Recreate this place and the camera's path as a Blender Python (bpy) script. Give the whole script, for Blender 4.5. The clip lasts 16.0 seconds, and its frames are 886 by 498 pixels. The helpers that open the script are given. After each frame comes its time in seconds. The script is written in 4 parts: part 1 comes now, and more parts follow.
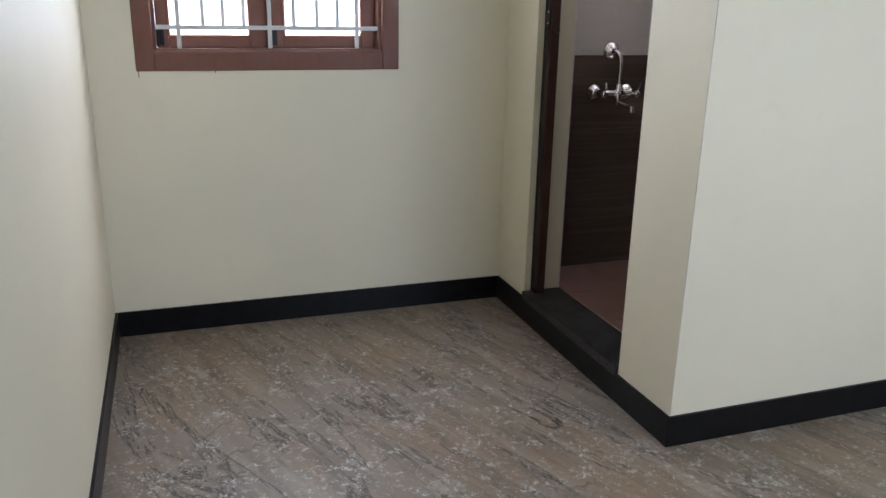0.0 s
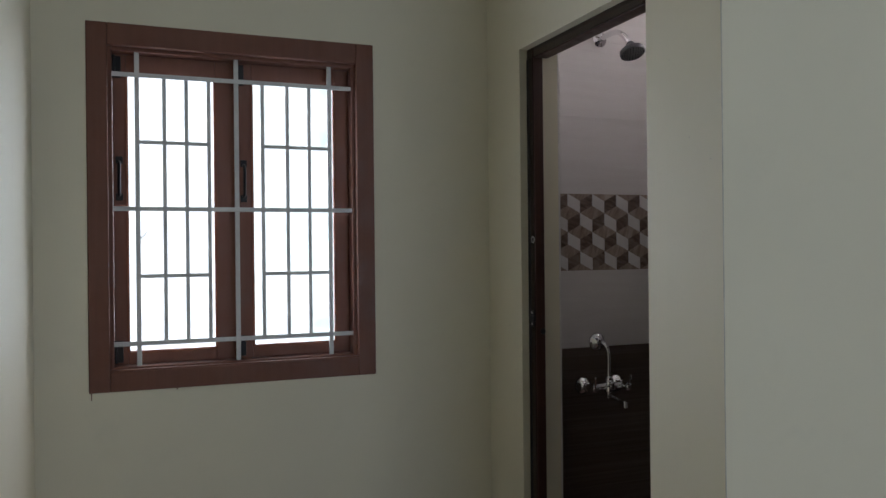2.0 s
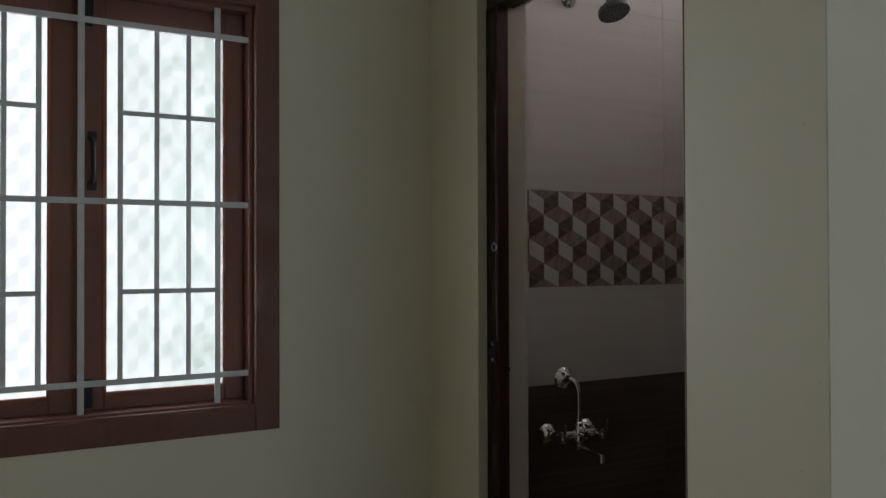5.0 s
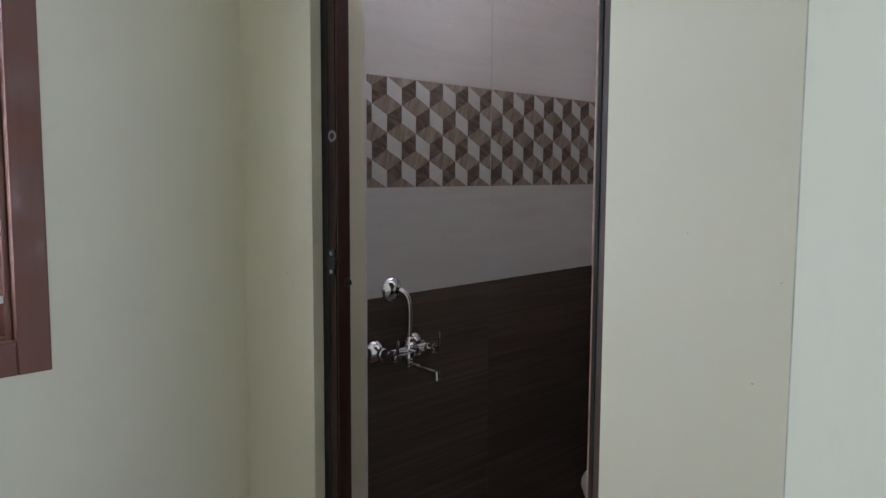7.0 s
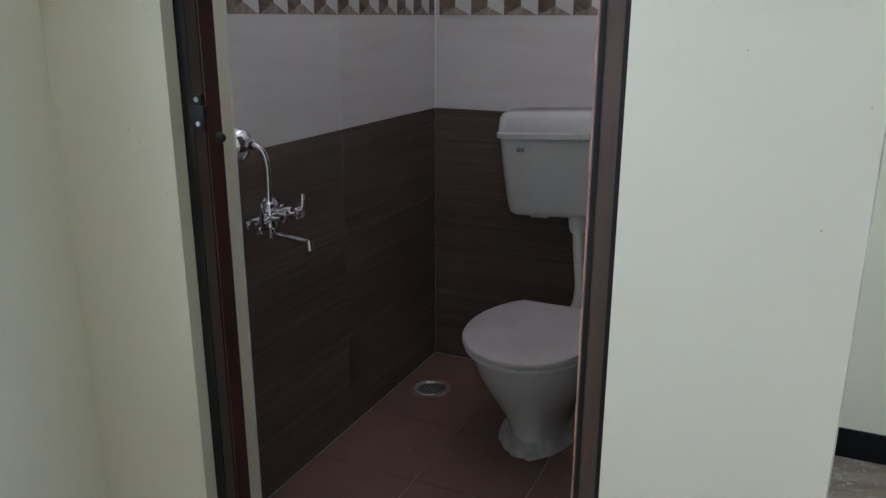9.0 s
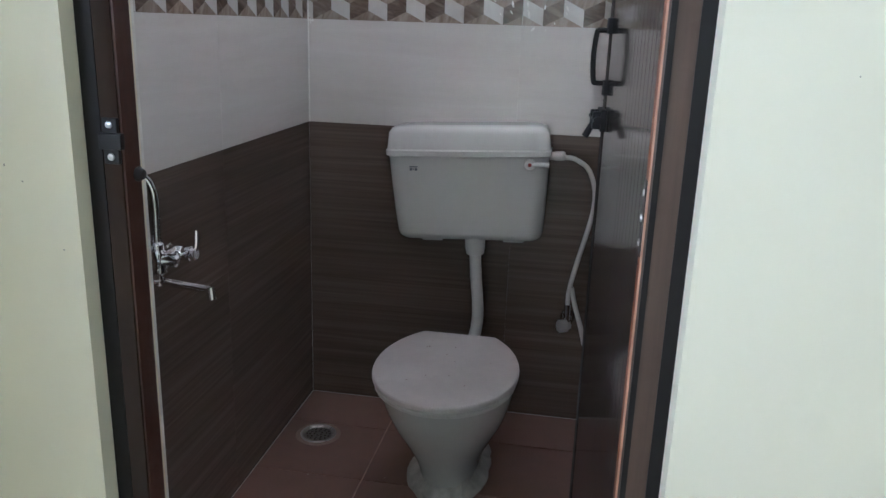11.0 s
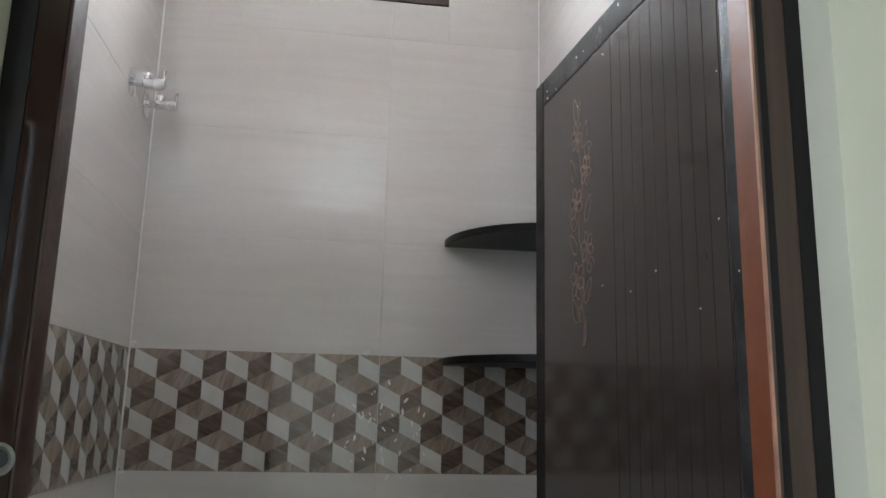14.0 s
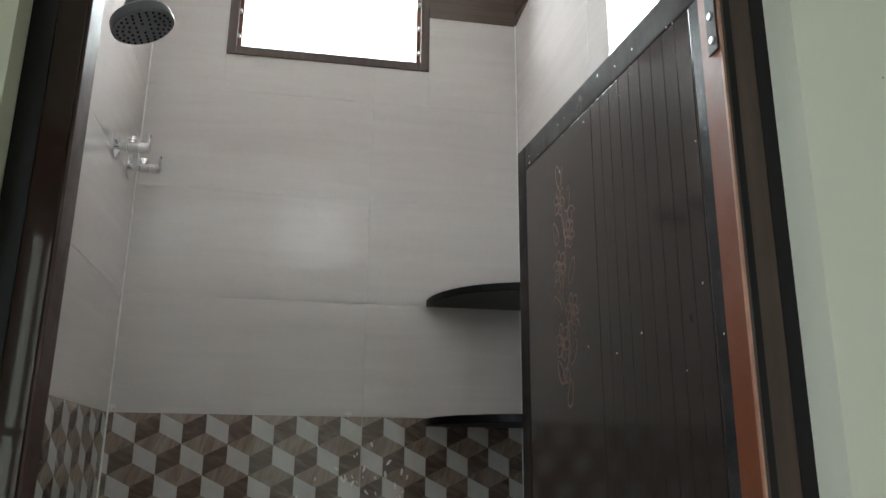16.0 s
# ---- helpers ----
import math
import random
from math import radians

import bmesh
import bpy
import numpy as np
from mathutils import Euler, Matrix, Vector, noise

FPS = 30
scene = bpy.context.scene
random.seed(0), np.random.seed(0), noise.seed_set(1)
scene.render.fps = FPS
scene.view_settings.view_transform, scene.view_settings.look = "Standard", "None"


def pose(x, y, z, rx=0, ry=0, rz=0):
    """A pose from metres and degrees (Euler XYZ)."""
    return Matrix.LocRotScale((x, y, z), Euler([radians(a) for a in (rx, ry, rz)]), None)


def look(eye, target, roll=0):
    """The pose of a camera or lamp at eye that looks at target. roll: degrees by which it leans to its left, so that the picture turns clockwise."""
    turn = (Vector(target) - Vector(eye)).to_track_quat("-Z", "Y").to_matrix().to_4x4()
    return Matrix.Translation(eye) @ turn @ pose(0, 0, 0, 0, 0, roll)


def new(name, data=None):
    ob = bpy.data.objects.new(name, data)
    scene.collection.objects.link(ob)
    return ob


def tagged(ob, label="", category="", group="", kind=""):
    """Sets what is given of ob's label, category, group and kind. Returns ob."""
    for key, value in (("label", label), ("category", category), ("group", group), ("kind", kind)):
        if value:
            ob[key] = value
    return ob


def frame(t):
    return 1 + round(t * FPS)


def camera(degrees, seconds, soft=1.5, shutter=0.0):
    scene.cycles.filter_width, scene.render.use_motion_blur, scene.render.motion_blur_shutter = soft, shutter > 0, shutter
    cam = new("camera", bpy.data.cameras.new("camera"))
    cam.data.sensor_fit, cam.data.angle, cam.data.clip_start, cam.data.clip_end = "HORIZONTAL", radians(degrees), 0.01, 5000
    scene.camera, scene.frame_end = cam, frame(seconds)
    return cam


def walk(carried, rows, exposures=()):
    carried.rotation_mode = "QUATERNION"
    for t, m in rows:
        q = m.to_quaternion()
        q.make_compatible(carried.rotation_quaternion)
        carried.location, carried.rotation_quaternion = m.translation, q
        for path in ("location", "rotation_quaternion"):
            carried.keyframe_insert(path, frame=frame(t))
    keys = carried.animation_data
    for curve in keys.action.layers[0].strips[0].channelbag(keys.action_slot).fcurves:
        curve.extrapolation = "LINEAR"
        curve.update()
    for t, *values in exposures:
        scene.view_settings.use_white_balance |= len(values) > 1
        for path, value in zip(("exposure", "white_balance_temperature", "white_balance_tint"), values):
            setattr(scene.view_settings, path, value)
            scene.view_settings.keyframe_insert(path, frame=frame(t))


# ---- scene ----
cam = camera(58.8, 16.0)
PATH = [
    (0, (-2.752, -2.91, 1.093), (-2.124, -1.108, 0.495), 1.1),
    (0.5, (-2.731, -2.854, 1.112), (-2.057, -1.018, 0.693), 0.2),
    (1, (-2.724, -2.761, 1.124), (-2.013, -0.903, 0.918), -0.7),
    (1.5, (-2.726, -2.701, 1.196), (-1.992, -0.842, 1.136), -1.2),
    (2, (-2.714, -2.659, 1.29), (-1.984, -0.797, 1.29), -0.6),
    (2.5, (-2.695, -2.601, 1.287), (-2.014, -0.721, 1.341), 0.1),
    (3, (-2.617, -2.526, 1.295), (-1.982, -0.631, 1.379), 0.3),
    (3.2, (-2.587, -2.497, 1.296), (-1.953, -0.602, 1.383), 0.1),
    (5.3, (-2.497, -1.918, 1.288), (-1.468, -0.203, 1.29), -0.3),
    (5.5, (-2.478, -1.888, 1.29), (-1.4, -0.204, 1.273), -0.4),
    (6, (-2.489, -1.767, 1.281), (-1.265, -0.187, 1.21), -0.4),
    (6.5, (-2.516, -1.662, 1.26), (-1.168, -0.19, 1.127), -0.1),
    (7, (-2.512, -1.581, 1.246), (-1.056, -0.224, 1.049), 0.3),
    (7.5, (-2.47, -1.492, 1.233), (-0.918, -0.258, 0.973), 0.5),
    (8, (-2.433, -1.394, 1.236), (-0.789, -0.311, 0.885), 0.5),
    (8.5, (-2.431, -1.274, 1.209), (-0.722, -0.341, 0.753), 0.4),
    (8.7, (-2.443, -1.216, 1.202), (-0.718, -0.338, 0.698), 0.2),
    (10.8, (-2.313, -0.879, 1.188), (-0.439, -0.513, 0.594), 2.1),
    (11, (-2.308, -0.815, 1.197), (-0.412, -0.496, 0.648), 1.9),
    (11.5, (-2.308, -0.692, 1.225), (-0.363, -0.471, 0.816), 1.6),
    (12, (-2.276, -0.64, 1.251), (-0.297, -0.477, 1.01), 1.7),
    (12.5, (-2.209, -0.634, 1.284), (-0.214, -0.506, 1.234), 1.6),
    (13, (-2.155, -0.611, 1.32), (-0.16, -0.566, 1.461), 1.5),
    (13.5, (-2.108, -0.538, 1.35), (-0.134, -0.657, 1.65), 1.1),
    (14, (-2.086, -0.499, 1.362), (-0.146, -0.773, 1.764), 1.3),
    (14.5, (-2.088, -0.489, 1.369), (-0.187, -0.827, 1.892), 1.3),
    (15, (-2.112, -0.475, 1.385), (-0.246, -0.81, 2.023), 0.6),
    (15.5, (-2.114, -0.478, 1.386), (-0.252, -0.803, 2.038), 0.2),
    (16, (-2.103, -0.477, 1.368), (-0.206, -0.807, 1.909), 0.5),
]

# ---- light ----
EXPOSURES = [(0.0, 0.43, 6250, 24), (0.5, -0.09, 6280, 23), (1.0, -0.62, 6330, 22), (1.5, -0.76, 6350, 21), (2.0, -0.90, 6350, 20), (3.0, -0.92, 6400, 21), (5.5, -1.52, 6650, 16), (6.0, -0.93, 6500, 15), (7.0, 0.22, 5900, 19),
             (8.0, 0.67, 5700, 18), (8.5, 0.48, 5650, 18), (11.0, 1.17, 5500, 15), (12.0, 1.28, 5650, 13), (12.5, 1.16, 5700, 12), (13.0, 1.08, 5850, 11), (14.0, 0.25, 5950, 9), (15.5, -0.12, 6100, 6), (16.0, -0.10, 6100, 6)]
walk(cam, [(t, look(eye, target, roll)) for t, eye, target, roll in PATH], EXPOSURES)

world = bpy.data.worlds.new("sky")
scene.world = world
world.use_nodes = True
wn = world.node_tree
sky = wn.nodes.new("ShaderNodeTexSky")
sky.sky_type = 'NISHITA'
sky.sun_disc = False
sky.sun_elevation = radians(50)
sky.sun_rotation = radians(200)
wn.nodes["Background"].inputs[1].default_value = 0.1
wn.links.new(sky.outputs[0], wn.nodes["Background"].inputs[0])
sun = new("sun", bpy.data.lights.new("sun", 'SUN'))
sun.data.energy, sun.data.angle, sun.data.color = 2.0, radians(0.6), (1.0, 0.95, 0.88)
sun.matrix_world = pose(0, 0, 8, 40, 0, 20)


def window_light(name, m, w, h, watts, color):
    """Daylight in an opening: an area lamp that fills it."""
    d = bpy.data.lights.new(name, 'AREA')
    d.shape, d.size, d.size_y, d.energy, d.color = 'RECTANGLE', w, h, watts, color
    ob = new(name, d)
    ob.matrix_world = m
    return ob


# world layout (metres): inner bathroom corner at the origin, bathroom floor at z = 0
FLOOR, CEIL = -0.122, 3.04
DOORX, DOORXI = -1.468, -1.311     # room face and tiled face of the door wall
WINY = 0.04                        # room face of the window wall
LEFTX, BACKY, EASTX = -3.005, -4.3, 0.07
CORNY, BATHY = -1.228, -1.066      # room face and tiled face of the bathroom's side wall
DY0, DY1, DTOP = -0.223, -0.946, 1.978
WX0, WX1, WZ0, WZ1 = -2.852, -1.918, 0.848, 2.018
VY0, VY1, VZ0, VZ1 = -0.206, -0.795, 2.516, 2.995
BX0, BX1, BZ0, BZ1 = -1.5, -0.2, 0.75, 2.0   # opening in the wall behind the walker

window_light("daylight_window", look((-2.385, 0.36, 1.43), (-2.385, -1, 1.43)), 1.3, 1.5, 62, (0.77, 0.88, 1.0))
window_light("daylight_back", look((-0.85, -4.42, 1.4), (-0.85, -1, 2.0)), 1.3, 1.25, 31, (0.62, 0.83, 1.0))
window_light("daylight_ventilator", look((0.34, -0.5, 2.75), (-1, -0.5, 2.75)), 0.9, 0.75, 77, (1.0, 0.975, 0.955))


# ---- materials ----
def tree(name):
    m = bpy.data.materials.new(name)
    m.use_nodes = True
    nt = m.node_tree
    return m, nt, nt.nodes["Principled BSDF"]


def node(nt, kind, **kw):
    n = nt.nodes.new(kind)
    for k, v in kw.items():
        n.inputs[k].default_value = v
    return n


def coords(nt, scale=(1, 1, 1), rot=(0, 0, 0), rand=False):
    tc = nt.nodes.new("ShaderNodeTexCoord")
    mp = nt.nodes.new("ShaderNodeMapping")
    mp.vector_type = 'TEXTURE'          # turns first, then scales
    mp.inputs["Rotation"].default_value = rot
    mp.inputs["Scale"].default_value = tuple(1 / s for s in scale)
    src = tc.outputs["Object"]
    if rand:
        oi = nt.nodes.new("ShaderNodeObjectInfo")
        mul = nt.nodes.new("ShaderNodeMath")
        mul.operation = 'MULTIPLY'
        mul.inputs[1].default_value = 37.0
        add = nt.nodes.new("ShaderNodeVectorMath")
        add.operation = 'ADD'
        nt.links.new(oi.outputs["Random"], mul.inputs[0])
        nt.links.new(src, add.inputs[0])
        nt.links.new(mul.outputs[0], add.inputs[1])
        src = add.outputs[0]
    nt.links.new(src, mp.inputs["Vector"])
    return mp.outputs[0]


def noise_tex(nt, vec, scale, detail=4, rough=0.55, dist=0.0):
    n = node(nt, "ShaderNodeTexNoise", Scale=scale, Detail=detail, Roughness=rough, Distortion=dist)
    nt.links.new(vec, n.inputs["Vector"])
    return n.outputs["Fac"]


def ramp(nt, fac, stops):
    r = nt.nodes.new("ShaderNodeValToRGB")
    e = r.color_ramp.elements
    while len(e) < len(stops):
        e.new(0.5)
    for k, (p, c) in enumerate(stops):
        e[k].position = p
        e[k].color = (*c, 1) if len(c) == 3 else c
    nt.links.new(fac, r.inputs[0])
    return r.outputs[0]


def mix(nt, fac, a, b, mode='MIX'):
    m = nt.nodes.new("ShaderNodeMix")
    m.data_type, m.blend_type = 'RGBA', mode
    for sock, v in ((m.inputs[0], fac), (m.inputs[6], a), (m.inputs[7], b)):
        if isinstance(v, (int, float)):
            sock.default_value = v
        elif isinstance(v, tuple):
            sock.default_value = (*v, 1)
        else:
            nt.links.new(v, sock)
    return m.outputs[2]


def bump(nt, bs, height, strength=0.2, dist=0.01):
    b = node(nt, "ShaderNodeBump", Strength=strength, Distance=dist)
    nt.links.new(height, b.inputs["Height"])
    nt.links.new(b.outputs[0], bs.inputs["Normal"])


def plain(name, col, rough=0.4, metal=0.0, vary=0.12, scale=6.0, bumps=0.05, rand=True, spec=0.5, coat=0.0):
    """A painted, moulded or metal surface with faint stains and grain."""
    m, nt, bs = tree(name)
    v = coords(nt, rand=rand)
    big = noise_tex(nt, v, scale, 3)
    fine = noise_tex(nt, v, scale * 14, 5, 0.65)
    dark = tuple(c * (1 - vary) for c in col)
    lite = tuple(min(1, c * (1 + vary)) for c in col)
    c1 = ramp(nt, big, [(0.3, dark), (0.7, lite)])
    c2 = mix(nt, 0.25, c1, ramp(nt, fine, [(0.35, dark), (0.65, lite)]))
    nt.links.new(c2, bs.inputs["Base Color"])
    bs.inputs["Metallic"].default_value = metal
    bs.inputs["Specular IOR Level"].default_value = spec
    bs.inputs["Coat Weight"].default_value = coat
    rr = ramp(nt, fine, [(0.3, (rough * 0.85,) * 3), (0.75, (min(1, rough * 1.2),) * 3)])
    nt.links.new(rr, bs.inputs["Roughness"])
    if bumps:
        bump(nt, bs, fine, bumps, 0.004)
    return m


def wall_paint(name, col):
    m, nt, bs = tree(name)
    v = coords(nt)
    big = noise_tex(nt, v, 0.9, 4, 0.6)
    mid = noise_tex(nt, v, 7, 5, 0.6)
    fine = noise_tex(nt, v, 160, 3, 0.6)
    roll = noise_tex(nt, coords(nt, (30, 30, 2.2)), 2.0, 3)
    d = tuple(c * 0.93 for c in col)
    c1 = mix(nt, ramp(nt, big, [(0.35, (0, 0, 0)), (0.7, (1, 1, 1))]), d, col)
    c2 = mix(nt, ramp(nt, mid, [(0.60, (0, 0, 0)), (0.78, (0.35,) * 3)]), c1, tuple(c * 0.86 for c in col))
    nt.links.new(c2, bs.inputs["Base Color"])
    bs.inputs["Roughness"].default_value = 0.55
    bs.inputs["Specular IOR Level"].default_value = 0.35
    h = mix(nt, 0.5, fine, roll)
    bump(nt, bs, h, 0.12, 0.003)
    return m


def floor_stone():
    m, nt, bs = tree("streaked_floor_stone")
    rot = (0, 0, radians(-69.5))
    w = coords(nt, (1, 1, 1), rot)
    streak = noise_tex(nt, coords(nt, (0.9, 7.0, 1), rot), 2.2, 10, 0.70, 0.25)
    vein = noise_tex(nt, coords(nt, (0.9, 5.0, 1), rot), 1.5, 9, 0.66, 0.5)
    blot = noise_tex(nt, w, 2.3, 6, 0.6)
    fleck = noise_tex(nt, w, 38, 4, 0.7)
    dust = noise_tex(nt, w, 11, 6, 0.72, 0.6)
    rust = noise_tex(nt, coords(nt, (0.8, 2.2, 1), rot), 2.6, 6, 0.65, 0.4)
    c = ramp(nt, streak, [(0.25, (0.07, 0.049, 0.036)), (0.42, (0.168, 0.124, 0.088)), (0.56, (0.250, 0.194, 0.143)), (0.76, (0.37, 0.31, 0.25))])
    c = mix(nt, ramp(nt, blot, [(0.42, (0, 0, 0)), (0.62, (0.55,) * 3)]), c, (0.222, 0.200, 0.180))
    c = mix(nt, ramp(nt, rust, [(0.50, (0, 0, 0)), (0.66, (0.5,) * 3)]), c, (0.30, 0.195, 0.125))
    fine = noise_tex(nt, coords(nt, (2.5, 16.0, 1), rot), 3.0, 6, 0.7, 0.3)
    c = mix(nt, ramp(nt, fine, [(0.30, (0.55,) * 3), (0.45, (0, 0, 0))]), c, (0.095, 0.072, 0.056))
    line = ramp(nt, vein, [(0.478, (0, 0, 0)), (0.496, (0.9,) * 3), (0.504, (0.9,) * 3), (0.522, (0, 0, 0))])
    line = mix(nt, ramp(nt, blot, [(0.41, (0, 0, 0)), (0.56, (1, 1, 1))]), (0, 0, 0), line)
    c = mix(nt, line, c, (0.045, 0.034, 0.028))
    c = mix(nt, ramp(nt, fleck, [(0.585, (0, 0, 0)), (0.70, (0.7,) * 3)]), c, (0.50, 0.46, 0.42))
    c = mix(nt, ramp(nt, dust, [(0.56, (0, 0, 0)), (0.68, (0.55,) * 3)]), c, mix(nt, 0.5, c, (0.60, 0.58, 0.56)))
    speck = noise_tex(nt, w, 70, 3, 0.7, 0.8)
    c = mix(nt, mix(nt, ramp(nt, dust, [(0.44, (0, 0, 0)), (0.58, (1, 1, 1))]), (0, 0, 0), ramp(nt, speck, [(0.56, (0, 0, 0)), (0.64, (0.85,) * 3)])), c, (0.56, 0.53, 0.50))
    crack = node(nt, "ShaderNodeTexVoronoi", Scale=1.7)
    crack.feature = 'DISTANCE_TO_EDGE'
    wob = node(nt, "ShaderNodeTexNoise", Scale=6.0, Detail=4.0)
    nt.links.new(w, wob.inputs["Vector"])
    shift = node(nt, "ShaderNodeVectorMath")
    shift.operation = 'MULTIPLY_ADD'
    shift.inputs[1].default_value = (0.22, 0.22, 0.22)
    nt.links.new(wob.outputs["Color"], shift.inputs[0])
    nt.links.new(coords(nt, (1, 1.6, 1), rot), shift.inputs[2])
    nt.links.new(shift.outputs[0], crack.inputs["Vector"])
    gate = ramp(nt, blot, [(0.52, (0, 0, 0)), (0.58, (1, 1, 1))])
    c0 = c
    c = mix(nt, ramp(nt, crack.outputs["Distance"], [(0.0, (0.7,) * 3), (0.008, (0, 0, 0))]), c, (0.07, 0.055, 0.045))
    c = mix(nt, gate, c0, c)
    nt.links.new(c, bs.inputs["Base Color"])
    nt.links.new(ramp(nt, dust, [(0.35, (0.30,) * 3), (0.7, (0.62,) * 3)]), bs.inputs["Roughness"])
    bump(nt, bs, mix(nt, 0.45, mix(nt, line, streak, (0.2, 0.2, 0.2)), mix(nt, dust, (0.5, 0.5, 0.5), speck)), 0.30, 0.006)
    return m


def dark_tile():
    m, nt, bs = tree("dark_wood_grain_tile")
    a = noise_tex(nt, coords(nt, (1.3, 1, 75), rand=True), 1.0, 5, 0.62, 0.25)
    b = noise_tex(nt, coords(nt, (3.0, 1, 330), rand=True), 1.0, 3, 0.6)
    big = noise_tex(nt, coords(nt, (0.8, 1, 9), rand=True), 1.0, 2)
    c = ramp(nt, a, [(0.25, (0.088, 0.064, 0.052)), (0.5, (0.132, 0.098, 0.080)), (0.75, (0.190, 0.147, 0.122))])
    c = mix(nt, ramp(nt, b, [(0.45, (0, 0, 0)), (0.7, (0.5,) * 3)]), c, (0.15, 0.118, 0.10))
    c = mix(nt, ramp(nt, big, [(0.4, (0, 0, 0)), (0.7, (0.4,) * 3)]), c, (0.08, 0.06, 0.05))
    nt.links.new(c, bs.inputs["Base Color"])
    bs.inputs["Roughness"].default_value = 0.24
    bs.inputs["Specular IOR Level"].default_value = 0.5
    bump(nt, bs, a, 0.02, 0.001)
    return m


def glazed(name, stops, grain=(2, 1, 2), rough=0.1):
    """Glazed ceramic, with a soft printed grain and a slightly wavy glaze."""
    m, nt, bs = tree(name)
    a = noise_tex(nt, coords(nt, grain, rand=True), 1.5, 6, 0.62, 0.8)
    nt.links.new(ramp(nt, a, stops), bs.inputs["Base Color"])
    sm = noise_tex(nt, coords(nt, rand=True), 26, 4, 0.6)
    nt.links.new(ramp(nt, sm, [(0.35, (rough * 0.9,) * 3), (0.8, (rough * 1.3,) * 3)]), bs.inputs["Roughness"])
    wave = noise_tex(nt, coords(nt, rand=True), 9, 2)
    bump(nt, bs, wave, 0.0015, 0.003)
    bs.inputs["Specular IOR Level"].default_value = 0.75
    return m


def printed_wood(name, stops, grain, tilt, rough=0.035):
    """A glazed face printed with wood grain, each face of the print cut from another piece."""
    m, nt, bs = tree(name)
    geo = nt.nodes.new("ShaderNodeNewGeometry")
    mul = nt.nodes.new("ShaderNodeMath")
    mul.operation = 'MULTIPLY'
    mul.inputs[1].default_value = 53.0
    nt.links.new(geo.outputs["Random Per Island"], mul.inputs[0])
    add = nt.nodes.new("ShaderNodeVectorMath")
    add.operation = 'ADD'
    nt.links.new(coords(nt, grain, (0, radians(tilt), 0), True), add.inputs[0])
    nt.links.new(mul.outputs[0], add.inputs[1])
    a = noise_tex(nt, add.outputs[0], 1.5, 6, 0.6, 0.9)
    c = ramp(nt, a, stops)
    tone = ramp(nt, geo.outputs["Random Per Island"], [(0.0, (0.80,) * 3), (1.0, (1.0,) * 3)])
    nt.links.new(mix(nt, 1.0, c, tone, 'MULTIPLY'), bs.inputs["Base Color"])
    bs.inputs["Roughness"].default_value = rough
    bs.inputs["Specular IOR Level"].default_value = 0.75
    wave = noise_tex(nt, coords(nt, rand=True), 9, 2)
    bump(nt, bs, wave, 0.012, 0.003)
    return m


def pane_glass(name, tint, gloss=0.06):
    """Thin glass: tinted see-through with a clear reflection."""
    m = bpy.data.materials.new(name)
    m.use_nodes = True
    nt = m.node_tree
    nt.nodes.clear()
    out = nt.nodes.new("ShaderNodeOutputMaterial")
    tr = nt.nodes.new("ShaderNodeBsdfTransparent")
    tr.inputs[0].default_value = (*tint, 1)
    gl = node(nt, "ShaderNodeBsdfGlossy", Roughness=0.05)
    fr = node(nt, "ShaderNodeFresnel", IOR=1.45)
    mx = nt.nodes.new("ShaderNodeMixShader")
    nt.links.new(fr.outputs[0], mx.inputs[0])
    nt.links.new(tr.outputs[0], mx.inputs[1])
    nt.links.new(gl.outputs[0], mx.inputs[2])
    nt.links.new(mx.outputs[0], out.inputs[0])
    return m


def frame_wood(name, col, rough=0.32, worn=None, relief=0.06, grain=(0.75, 1.2), coat=0.0, spec=0.5):
    """Brown painted joinery: long grain, scuffs and rubbed spots."""
    m, nt, bs = tree(name)
    g = noise_tex(nt, coords(nt, (60, 60, 3), rand=True), 1.0, 4, 0.6, 0.3)
    s = noise_tex(nt, coords(nt, rand=True), 14, 6, 0.7)
    c = ramp(nt, g, [(0.3, tuple(x * grain[0] for x in col)), (0.7, tuple(x * grain[1] for x in col))])
    c = mix(nt, ramp(nt, s, [(0.64, (0, 0, 0)), (0.76, (0.5,) * 3)]), c, worn or tuple(x * 1.9 for x in col))
    nt.links.new(c, bs.inputs["Base Color"])
    bs.inputs["Specular IOR Level"].default_value = spec
    bs.inputs["Coat Weight"].default_value = coat
    bs.inputs["Coat Roughness"].default_value = 0.22
    nt.links.new(ramp(nt, s, [(0.3, (rough * 0.8,) * 3), (0.75, (rough * 1.6,) * 3)]), bs.inputs["Roughness"])
    bump(nt, bs, g, relief, 0.002)
    return m


